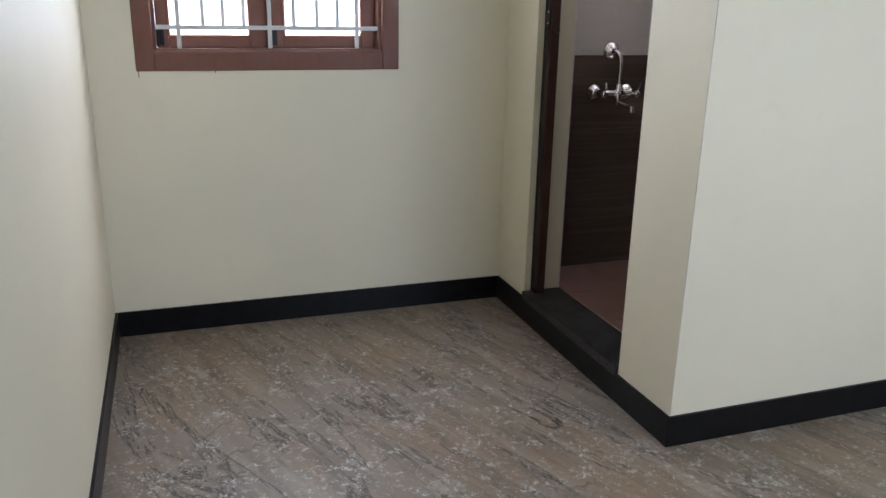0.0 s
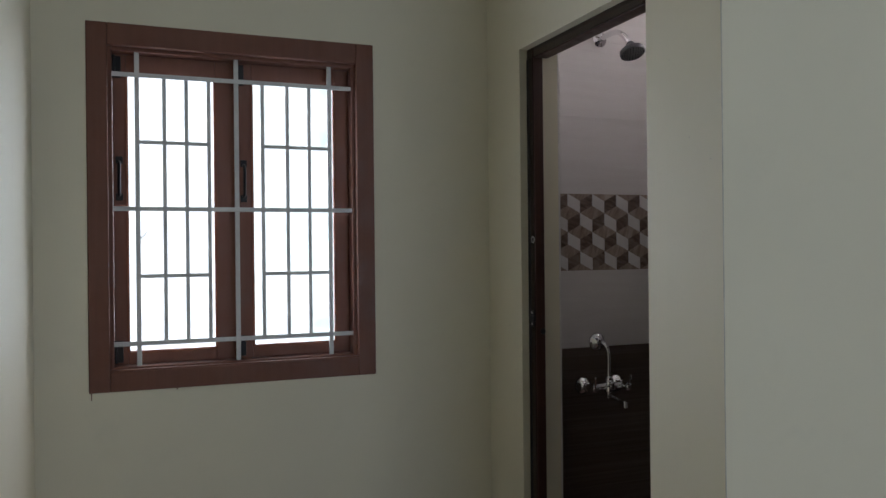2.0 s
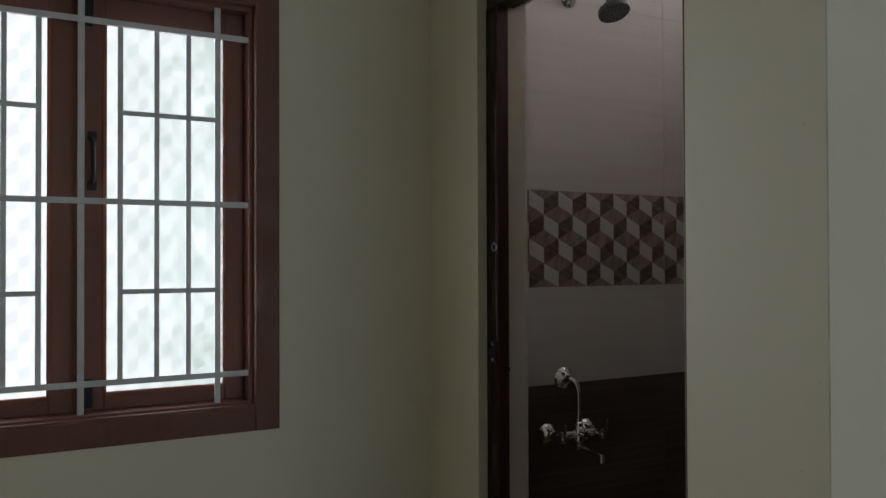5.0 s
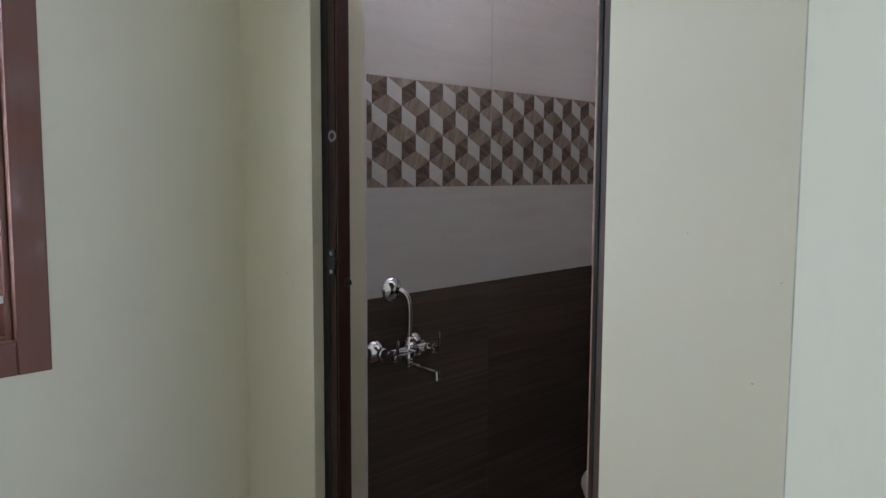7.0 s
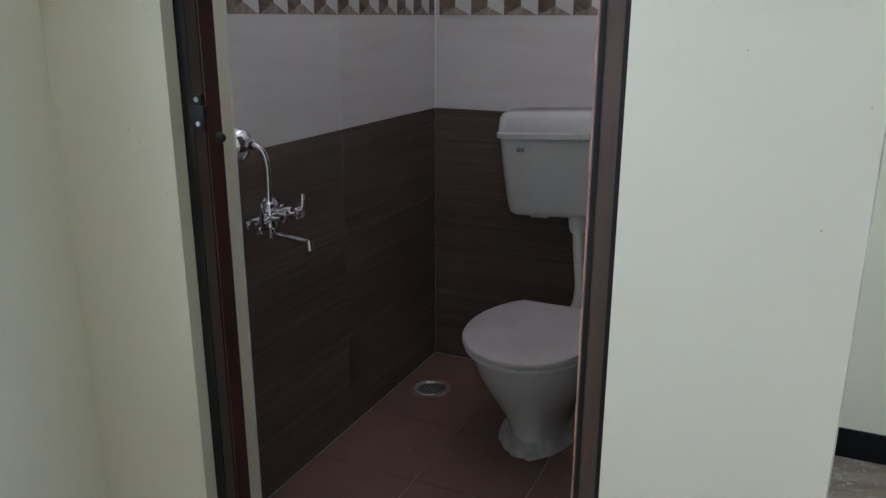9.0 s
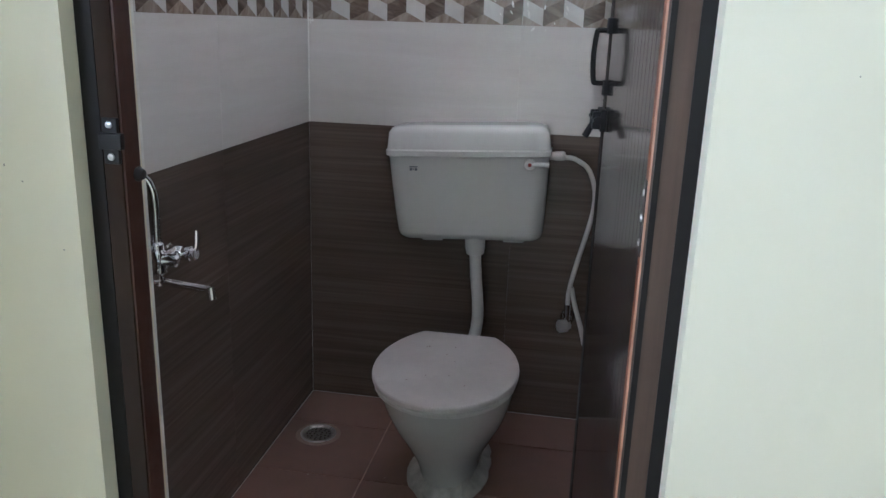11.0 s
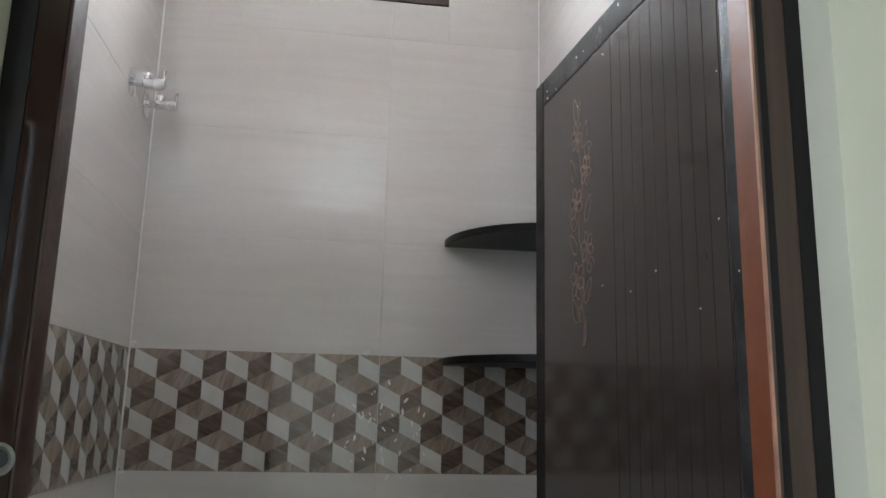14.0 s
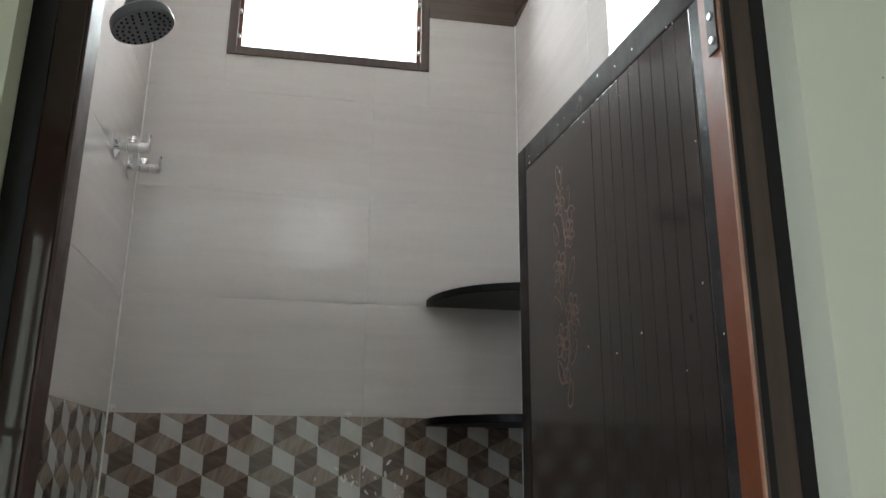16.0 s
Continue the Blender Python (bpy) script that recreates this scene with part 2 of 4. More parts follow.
def hazy_garden(name, strength):
    """White haze with pale green foliage showing through it on one side."""
    m = bpy.data.materials.new(name)
    m.use_nodes = True
    nt = m.node_tree
    nt.nodes.clear()
    v = coords(nt)
    sep = nt.nodes.new("ShaderNodeSeparateXYZ")
    nt.links.new(v, sep.inputs[0])
    side = nt.nodes.new("ShaderNodeMapRange")
    side.inputs["From Min"].default_value, side.inputs["From Max"].default_value = -2.35, -1.75
    nt.links.new(sep.outputs[0], side.inputs["Value"])
    leaves = noise_tex(nt, v, 5.0, 8, 0.7, 0.5)
    fac = mix(nt, side.outputs[0], (0, 0, 0), ramp(nt, leaves, [(0.36, (0.1,) * 3), (0.60, (1, 1, 1))]))
    e = node(nt, "ShaderNodeEmission", Strength=strength)
    nt.links.new(mix(nt, fac, (0.90, 0.98, 1.0), (0.46, 0.61, 0.54)), e.inputs["Color"])
    o = nt.nodes.new("ShaderNodeOutputMaterial")
    nt.links.new(e.outputs[0], o.inputs[0])
    return m


def glow(name, strength, col):
    m = bpy.data.materials.new(name)
    m.use_nodes = True
    m.node_tree.nodes.clear()
    e = node(m.node_tree, "ShaderNodeEmission", Strength=strength, Color=(*col, 1))
    o = m.node_tree.nodes.new("ShaderNodeOutputMaterial")
    m.node_tree.links.new(e.outputs[0], o.inputs[0])
    return m


CREAM = wall_paint("cream_wall_paint", (0.765, 0.715, 0.565))
CEILW = wall_paint("ceiling_paint", (0.78, 0.78, 0.75))
STONE = floor_stone()
BLACKST = plain("black_granite", (0.007, 0.007, 0.008), 0.3, vary=0.4, scale=25, bumps=0.01, spec=0.2)
SILLST = plain("dusty_black_granite", (0.034, 0.034, 0.033), 0.3, vary=0.95, scale=13, bumps=0.35, spec=0.4)
DARKT = dark_tile()
WHITET = glazed("pale_glazed_tile", [(0.3, (0.655, 0.622, 0.604)), (0.7, (0.71, 0.682, 0.664))], (1.2, 1, 16), 0.010)
HEXW = glazed("cube_print_pale", [(0.3, (0.60, 0.58, 0.56)), (0.7, (0.70, 0.685, 0.67))], (9, 1, 9), 0.035)
HEXM = printed_wood("cube_print_mid_brown", [(0.25, (0.21, 0.15, 0.115)), (0.5, (0.37, 0.295, 0.245)), (0.75, (0.52, 0.45, 0.395))], (34, 1, 7), 18)
HEXD = printed_wood("cube_print_dark_brown", [(0.25, (0.075, 0.052, 0.041)), (0.5, (0.18, 0.132, 0.107)), (0.75, (0.33, 0.265, 0.225))], (7, 1, 30), 22)
SPACER = plain("white_spacer_plastic", (0.80, 0.80, 0.79), 0.4, vary=0.05)
WHITEG = plain("white_corner_grout", (0.82, 0.81, 0.79), 0.7, vary=0.08, scale=30)
GROUT = plain("pale_grout", (0.70, 0.68, 0.65), 0.8, vary=0.2, scale=20)
BFLOOR = plain("maroon_floor_tile", (0.225, 0.132, 0.108), 0.4, vary=0.16, scale=4, bumps=0.01, spec=0.4)
BGROUT = plain("dusty_floor_grout", (0.46, 0.31, 0.25), 0.85, vary=0.35, scale=30)
WINBROWN = frame_wood("red_brown_window_paint", (0.160, 0.060, 0.036), 0.48, (0.20, 0.08, 0.05), 0.03, (0.92, 1.07))
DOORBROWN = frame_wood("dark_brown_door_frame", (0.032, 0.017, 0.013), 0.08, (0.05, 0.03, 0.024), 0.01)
DOORLINE = plain("black_frame_groove", (0.012, 0.010, 0.010), 0.5, spec=0.25)
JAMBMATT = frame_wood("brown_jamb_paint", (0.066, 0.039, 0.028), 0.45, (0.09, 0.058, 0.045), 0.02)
# the reveal on its shaded sides, shade put into the colour
REDBROWN = frame_wood("shaded_red_brown_reveal", (0.050, 0.018, 0.012), 0.4, (0.12, 0.05, 0.03), 0.02)
GLOSSBAND = plain("glossy_brown_lacquer", (0.030, 0.017, 0.013), 0.035, vary=0.1, bumps=0.0, rand=False, spec=0.25)
HINGE = plain("dull_dark_steel", (0.05, 0.042, 0.038), 0.55, vary=0.5, spec=0.3)
PALELINE = plain("pale_pinkish_edge", (0.40, 0.21, 0.14), 0.5, vary=0.3, scale=25)
CORNERLINE = plain("darker_corner_strip", (0.50, 0.475, 0.41), 0.7, vary=0.3, scale=12)
CHIP = plain("bare_plaster_chip", (0.36, 0.33, 0.28), 0.8, vary=0.3)
DARKSTEEL = plain("dull_steel", (0.30, 0.29, 0.28), 0.45, 1.0, vary=0.2)
DIRT = plain("dirty_cement", (0.30, 0.225, 0.185), 0.9, vary=0.35, scale=30, bumps=0.4)
LEAFBROWN = frame_wood("dark_brown_pvc", (0.034, 0.025, 0.022), 0.09, (0.06, 0.046, 0.042), 0.012, (0.85, 1.12), 0.15)
LEAFTRIM = frame_wood("scuffed_dark_trim", (0.030, 0.024, 0.022), 0.5, (0.22, 0.21, 0.205), 0.1, spec=0.08)
# red-brown joinery turned orange: the light on it is put into the colour
LITBROWN = frame_wood("lit_orange_brown", (0.175, 0.047, 0.017), 0.42, (0.26, 0.09, 0.035), 0.03, (0.9, 1.1))
HAZE = glow("bright_hazy_daylight", 2.9, (0.93, 0.98, 1.0))
GARDEN = hazy_garden("hazy_daylight_with_foliage", 3.2)
HAZE_HIGH = glow("bright_high_sky", 6.5, (0.97, 1.0, 1.0))
FILM = plain("cloudy_protective_film", (0.038, 0.036, 0.036), 0.2, vary=0.6, scale=16, bumps=0.2, spec=0.18)
VENTBROWN = frame_wood("weathered_brown_frame", (0.115, 0.085, 0.075), 0.4, (0.2, 0.18, 0.16))
GOLD = plain("faded_gold_print", (0.15, 0.078, 0.048), 0.45, vary=0.5, scale=22)
PORC = plain("white_porcelain", (0.66, 0.66, 0.645), 0.10, vary=0.03, scale=5, bumps=0.0, coat=0.3)
SEATP = plain("dusty_white_seat_plastic", (0.56, 0.52, 0.51), 0.38, vary=0.10, scale=9, bumps=0.02)
WPLAST = plain("white_plastic", (0.68, 0.67, 0.65), 0.3, vary=0.06)
CHROME = plain("chrome", (0.80, 0.80, 0.82), 0.07, 1.0, vary=0.03, bumps=0.0)
SATIN = plain("bright_satin_chrome", (0.88, 0.88, 0.87), 0.42, 0.75, vary=0.05)
STEEL = plain("brushed_steel", (0.55, 0.54, 0.53), 0.3, 1.0, vary=0.15)
BLACKP = plain("black_plastic", (0.012, 0.012, 0.013), 0.42, vary=0.3, spec=0.3)
GREYP = plain("dark_grey_plastic", (0.05, 0.055, 0.06), 0.35, vary=0.2)
GRILLE = plain("white_grille_paint", (0.60, 0.61, 0.61), 0.38, vary=0.1, scale=20)
CEMENT = plain("white_cement", (0.55, 0.53, 0.50), 0.9, vary=0.3, scale=25, bumps=0.5)
REDP = plain("red_plastic", (0.35, 0.06, 0.05), 0.4)
INK = plain("grey_ink", (0.16, 0.17, 0.2), 0.5)
GLASS0 = pane_glass("clear_figured_glass", (0.97, 1.0, 0.99))
GLASS1 = pane_glass("figured_glass_tint", (0.93, 0.955, 0.95))
GLASS2 = pane_glass("figured_glass_shade", (0.83, 0.87, 0.86))


# ---- mesh helpers ----
def part(name, bm, mats, parent=None, label="", smooth=35):
    me = bpy.data.meshes.new(name)
    bm.normal_update()
    for e in bm.edges:                  # creases stay sharp on rounded parts
        if smooth and e.is_manifold and e.calc_face_angle(0) > radians(smooth):
            e.smooth = False
    bm.to_mesh(me)
    bm.free()
    for m in (mats if isinstance(mats, (list, tuple)) else [mats]):
        me.materials.append(m)
    ob = new(name, me)
    if parent:
        ob.parent = parent
    if label:
        ob["label"] = label
    return ob


def thing(name, label, category, m=None, group="", kind=""):
    ob = new(name)
    ob.empty_display_size = 0.05
    if m is not None:
        ob.matrix_world = m
    return tagged(ob, label, category, group, kind)


def box(bm, x0, x1, y0, y1, z0, z1, bev=0.0, seg=2):
    x0, x1 = min(x0, x1), max(x0, x1)
    y0, y1 = min(y0, y1), max(y0, y1)
    z0, z1 = min(z0, z1), max(z0, z1)
    r = bmesh.ops.create_cube(bm, size=1)
    vs = r["verts"]
    for v in vs:
        v.co = Vector(((x0 + x1) / 2 + v.co.x * (x1 - x0), (y0 + y1) / 2 + v.co.y * (y1 - y0), (z0 + z1) / 2 + v.co.z * (z1 - z0)))
    if bev:
        es = list({e for v in vs for e in v.link_edges})
        bmesh.ops.bevel(bm, geom=es, offset=bev, segments=seg, affect='EDGES', profile=0.6)
    return bm


def boxes(*specs, bev=0.0):
    bm = bmesh.new()
    for s in specs:
        box(bm, *s, bev=bev)
    return bm


def ring_loft(bm, rings, cap0=True, cap1=True, closed=True):
    """Skin rings of points, each with the same count."""
    vr = [[bm.verts.new(p) for p in r] for r in rings]
    n = len(vr[0])
    for a, b in zip(vr, vr[1:]):
        for i in range(n if closed else n - 1):
            j = (i + 1) % n
            bm.faces.new((a[i], a[j], b[j], b[i])).smooth = True
    if cap0:
        bm.faces.new(list(reversed(vr[0])))
    if cap1:
        bm.faces.new(vr[-1])
    bmesh.ops.recalc_face_normals(bm, faces=bm.faces)
    return bm


def lathe(bm, profile, m=None, seg=24):
    """Turn (radius, height) pairs about z, then place by m."""
    m = m or Matrix()
    rings = []
    for r, h in profile:
        rings.append([m @ Vector((max(r, 1e-4) * math.cos(2 * math.pi * i / seg), max(r, 1e-4) * math.sin(2 * math.pi * i / seg), h)) for i in range(seg)])
    return ring_loft(bm, rings)


def axis(p, d):
    """A matrix that puts z along d at p."""
    return Matrix.Translation(p) @ Vector(d).to_track_quat('Z', 'Y').to_matrix().to_4x4()


def cyl(bm, p0, p1, r0, r1=None, seg=16):
    p0, p1 = Vector(p0), Vector(p1)
    return lathe(bm, [(r0, 0), (r0 if r1 is None else r1, (p1 - p0).length)], axis(p0, p1 - p0), seg)


def smooth_path(pts, n=6):
    """Points along a curve through pts."""
    pts = [Vector(p) for p in pts]
    out = []
    for i in range(len(pts) - 1):
        a, b = pts[i], pts[i + 1]
        p, q = pts[max(i - 1, 0)], pts[min(i + 2, len(pts) - 1)]
        for k in range(n):
            t = k / n
            out.append(0.5 * ((2 * a) + (b - p) * t + (2 * p - 5 * a + 4 * b - q) * t * t + (3 * a - p - 3 * b + q) * t ** 3))
    return out + [pts[-1]]


def tube(bm, pts, r, seg=12, n=6):
    path = smooth_path(pts, n) if n else [Vector(p) for p in pts]
    rings = []
    up = None
    for i, p in enumerate(path):
        d = (path[min(i + 1, len(path) - 1)] - path[max(i - 1, 0)]).normalized()
        if up is None:
            up = d.orthogonal().normalized()
        up = (up - d * up.dot(d)).normalized()
        s = d.cross(up)
        rr = r(i / (len(path) - 1)) if callable(r) else r
        rings.append([p + (up * math.cos(2 * math.pi * k / seg) + s * math.sin(2 * math.pi * k / seg)) * rr for k in range(seg)])
    return ring_loft(bm, rings)


def B():
    return bmesh.new()


# ---- the rooms' structure ----
def structure(name, bm, mat, label, smooth=0):
    return tagged(part(name, bm, mat, smooth=smooth), label, name.split("_")[0], kind="structure")


room_floor = structure("floor", boxes((LEFTX - 0.2, EASTX + 0.2, BACKY - 0.2, WINY + 0.2, FLOOR - 0.1, FLOOR)), STONE,
                       "grey-brown streaked polished stone floor with dusty patches")
bath_slab = structure("floor_bathroom", boxes((DOORXI, 0.008, BATHY - 0.008, 0.008, FLOOR + 0.004, -0.0035)), BGROUT,
                      "maroon ceramic tile floor with dusty joints")
structure("ceiling", boxes((LEFTX - 0.2, EASTX + 0.2, BACKY - 0.2, WINY + 0.2, CEIL, CEIL + 0.12)), CEILW, "plain white painted ceiling")


def wall_x(y0, y1, x0, x1, hole, z0=FLOOR - 0.1, z1=CEIL):
    """Boxes of a wall that runs along x, with a rectangular hole (x0, x1, z0, z1)."""
    hx0, hx1, hz0, hz1 = hole
    return [(x0, hx0, y0, y1, z0, z1), (hx1, x1, y0, y1, z0, z1), (hx0, hx1, y0, y1, z0, hz0), (hx0, hx1, y0, y1, hz1, z1)]


def wall_y(x0, x1, y0, y1, hole, z0=FLOOR - 0.1, z1=CEIL):
    hy0, hy1, hz0, hz1 = hole
    return [(x0, x1, y0, hy0, z0, z1), (x0, x1, hy1, y1, z0, z1), (x0, x1, hy0, hy1, z0, hz0), (x0, x1, hy0, hy1, hz1, z1)]


def pieces(specs):
    return boxes(*[s for s in specs if abs(s[1] - s[0]) > 1e-4 and abs(s[3] - s[2]) > 1e-4 and abs(s[5] - s[4]) > 1e-4])


wall_north = structure("wall_north", pieces(wall_x(WINY, WINY + 0.2, LEFTX - 0.2, EASTX + 0.2, (WX0, WX1, WZ0, WZ1))), CREAM,
                       "cream painted plaster wall round the barred window")
structure("wall_west", boxes((LEFTX - 0.2, LEFTX, BACKY - 0.2, WINY, FLOOR - 0.1, CEIL)), CREAM, "plain cream painted plaster wall")
structure("wall_south", pieces(wall_x(BACKY - 0.2, BACKY, LEFTX, EASTX + 0.2, (BX0, BX1, BZ0, BZ1))), CREAM, "plain cream painted wall with an opening")
structure("wall_east", boxes((EASTX, EASTX + 0.2, BACKY, CORNY + 0.002, FLOOR - 0.1, CEIL)), CREAM, "plain cream painted plaster wall of the recess")
wall_door = structure("wall_bathroom_door", pieces(wall_y(DOORX, DOORXI - 0.008, CORNY, WINY, (DY1, DY0, -0.012, DTOP))), CREAM,
                      "cream painted plaster wall round the bathroom doorway")
wall_side = structure("wall_bathroom_side", boxes((DOORXI - 0.008, EASTX + 0.15, CORNY, BATHY - 0.008, FLOOR - 0.1, CEIL)), CREAM,
                      "cream painted plaster wall, tiled on its bathroom side")
wall_toilet = structure("wall_bathroom_toilet", pieces(wall_y(0.0009, 0.2, BATHY - 0.008, WINY, (VY1, VY0, VZ0, VZ1), FLOOR)), GROUT,
                        "tiled bathroom wall behind the toilet")
wall_tap = structure("wall_bathroom_tap", boxes((DOORXI - 0.008, 0.0012, 0.0009, WINY, FLOOR, CEIL)), GROUT, "tiled bathroom wall with the mixer tap")
wall_inner = structure("wall_bathroom_inner", pieces(wall_y(DOORXI - 0.008, DOORXI - 0.0012, BATHY - 0.008, 0.008, (DY1, DY0, -0.012, DTOP), FLOOR)), GROUT,
                       "tiled bathroom side of the door wall")

part("grout_bed", boxes((DOORXI, 0.0, BATHY - 0.008, BATHY - 0.0012, -0.008, CEIL)), GROUT, wall_side, smooth=0)
for x, y, par in ((-0.0012, -0.0012, wall_tap), (-0.0012, BATHY + 0.0012, wall_toilet)):
    part("corner_grout", boxes((x - 0.0026, x + 0.002, y - 0.0026, y + 0.0026, 0.9, 2.7), bev=0.001), WHITEG, par, "white grout line")

# bright hazy distance outside the openings
for spec, lab in (((-4.6, -0.6, 1.2, 1.22, -0.5, 4.0), "white hazy daylight with pale foliage outside the barred window"), ((1.2, 1.22, -2.6, 1.4, 1.2, 4.6), "plain white hazy daylight outside the ventilator"),
                  ((-3.0, 1.2, -5.42, -5.4, -0.5, 3.5), "plain white hazy daylight outside the back opening")):
    tagged(part("backdrop", boxes(spec), HAZE_HIGH if "ventilator" in lab else GARDEN if "barred" in lab else HAZE, smooth=0), lab, "backdrop", kind="structure")

# black skirting, butted at the corners
SK0, SK1, SKT = FLOOR, FLOOR + 0.096, 0.009
for spec in ((LEFTX + SKT, DOORX - SKT, WINY - SKT, WINY), (LEFTX, LEFTX + SKT, BACKY, WINY), (DOORX - SKT, DOORX, CORNY - SKT, WINY),
             (DOORX, EASTX - SKT, CORNY - SKT, CORNY), (EASTX - SKT, EASTX, BACKY, CORNY), (LEFTX + SKT, EASTX - SKT, BACKY, BACKY + SKT)):
    sk = part("baseboard", boxes((*spec, SK0, SK1 if spec[1] != DOORX else SK1 - 0.001), bev=0.0012), BLACKST, smooth=0)
    tagged(sk, "polished black granite skirting along the wall", "baseboard", kind="structure")

sill = part("threshold", boxes((DOORX - 0.011, DOORXI - 0.002, DY1 + 0.001, DY0 - 0.001, -0.034, -0.002), bev=0.003), SILLST)
tagged(sill, "dusty black granite threshold in the bathroom doorway", "threshold", kind="structure")


# ---- wall tiles ----
CELL, HA, HB = 0.1105, 0.047, 0.028


def clip_poly(poly, x0, x1, z0, z1):
    for ax, lim, sgn in ((0, x0, 1), (0, x1, -1), (1, z0, 1), (1, z1, -1)):
        out = []
        for i in range(len(poly)):
            a, b = poly[i - 1], poly[i]
            da, db = sgn * (a[ax] - lim), sgn * (b[ax] - lim)
            if (da >= 0) != (db >= 0):
                t = da / (da - db)
                out.append((a[0] + (b[0] - a[0]) * t, a[1] + (b[1] - a[1]) * t))
            if db >= 0:
                out.append(b)
        poly = out
        if len(poly) < 3:
            return []
    area = sum(poly[i - 1][0] * poly[i][1] - poly[i][0] * poly[i - 1][1] for i in range(len(poly))) / 2
    return poly if abs(area) > 2e-6 else []


def cubes(x0, x1, z0, z1, top, start, w=CELL, a=HA, b=HB):
    """The cube print inside a rectangle: (polygon, 0 pale, 1 mid, 2 dark). Rows hang from height top."""
    out = []
    rows = int((top - z0) / (a + b)) + 2
    for r in range(-1, rows):
        z = top - r * (a + b)
        off = start + (w / 2 if r % 2 else 0)
        k0 = math.floor((x0 - off) / w) - 1
        for k in range(k0, int((x1 - off) / w) + 2):
            L = off + k * w
            for poly, c in (([(L, z), (L, z - a), (L + w / 2, z - a - b), (L + w / 2, z - b)], 0),
                            ([(L + w / 2, z - b), (L + w / 2, z - a - b), (L + w, z - a), (L + w, z)], 2),
                            ([(L, z), (L + w / 2, z - b), (L + w, z), (L + w / 2, z + b)], 1)):
                p = clip_poly(poly, x0, x1, z0, z1)
                if p:
                    out.append((p, c))
    return out


tile_meshes = {}


def tile_mesh(kind, w, h, shift=0.0, low=0.0, cell=CELL):
    """A glazed tile: face in the plane y = 0 towards -y, 8 mm thick, rounded arris. Local x along, z up."""
    key = (kind, round(w, 3), round(h, 3), round(shift, 3), round(low, 3), round(cell, 4))
    if key in tile_meshes:
        return tile_meshes[key]
    g, bv, th = (0.0001 if kind == "dark" else 0.0003), 0.0004, 0.008
    bm = bmesh.new()
    o = [bm.verts.new((x, bv, z)) for x, z in ((g, g), (w - g, g), (w - g, h - g), (g, h - g))]
    i = [bm.verts.new((x, 0, z)) for x, z in ((g + bv, g + bv), (w - g - bv, g + bv), (w - g - bv, h - g - bv), (g + bv, h - g - bv))]
    k = [bm.verts.new((v.co.x, th, v.co.z)) for v in o]
    for n in range(4):
        m2 = (n + 1) % 4
        bm.faces.new((o[n], o[m2], i[m2], i[n]))
        bm.faces.new((k[n], k[m2], o[m2], o[n]))
    if kind == "cube":
        for p, c in cubes(g + bv, w - g - bv, g + bv, h - g - bv, 0.3 - low, shift, cell):
            f = bm.faces.new([bm.verts.new((x, 0, z)) for x, z in p])
            f.material_index = c
            if f.calc_area() and f.normal.y > 0:
                f.normal_flip()
    elif kind == "pale" and w > 0.06 and h > 0.06:
        cx, lo, hi = 0.0008, 0.012, 0.022      # cushioned edges, the field a hair proud
        j = [bm.verts.new((x, -0.0005, z)) for x, z in ((g + cx, g + lo), (w - g - cx, g + lo), (w - g - cx, h - g - hi), (g + cx, h - g - hi))]
        for n in range(4):
            bm.faces.new((i[n], i[(n + 1) % 4], j[(n + 1) % 4], j[n]))
        bm.faces.new(j)
    else:
        bm.faces.new(i)
    bm.normal_update()
    for f in bm.faces:
        if f.normal.y > 0.2:
            f.normal_flip()
    me = bpy.data.meshes.new(kind + "_tile")
    bm.to_mesh(me)
    bm.free()
    for m in ([HEXW, HEXM, HEXD] if kind == "cube" else [WHITET] if kind == "pale" else [DARKT]):
        me.materials.append(m)
    tile_meshes[key] = me
    return me


def minus(r, hole):
    """A rectangle (u0, u1, z0, z1) less a hole, as rectangles."""
    u0, u1, z0, z1 = r
    a, b, c, d = max(u0, hole[0]), min(u1, hole[1]), max(z0, hole[2]), min(z1, hole[3])
    if a >= b or c >= d:
        return [r]
    return [q for q in ((u0, a, z0, z1), (b, u1, z0, z1), (a, b, z0, c), (a, b, d, z1)) if q[1] - q[0] > 0.004 and q[3] - q[2] > 0.004]


lay = random.Random(21)


def tile_wall(parent, m, length, first, hole=None, start=0.0, cell=CELL):
    """Courses of 0.3 m tiles over a wall; first: length of the first tile."""
    for c in range(11):
        z0, z1 = c * 0.3, min(c * 0.3 + 0.3, CEIL - 0.002)
        kind = "dark" if c < 3 or c >= 9 else "cube" if c == 4 else "pale"
        us = [0.0]
        while us[-1] < length - 0.01:
            us.append(min(length, (us[-1] + 0.6) if len(us) > 1 else first))
        for u0, u1 in zip(us, us[1:]):
            for a, b, lo, hi in (minus((u0, u1, z0, z1), hole) if hole else [(u0, u1, z0, z1)]):
                shift = (start - a) % cell if kind == "cube" else 0.0
                ob = new("tile", tile_mesh(kind, b - a, hi - lo, shift, lo - z0 if kind == "cube" else 0.0, cell))
                ob.parent = parent
                # hand-laid: each tile sits a hair out of true
                ob.matrix_world = m @ pose((a + b) / 2, 0, (lo + hi) / 2, lay.gauss(0, 0.08), 0, lay.gauss(0, 0.04)) @ Matrix.Translation(((a - b) / 2, 0, (lo - hi) / 2))


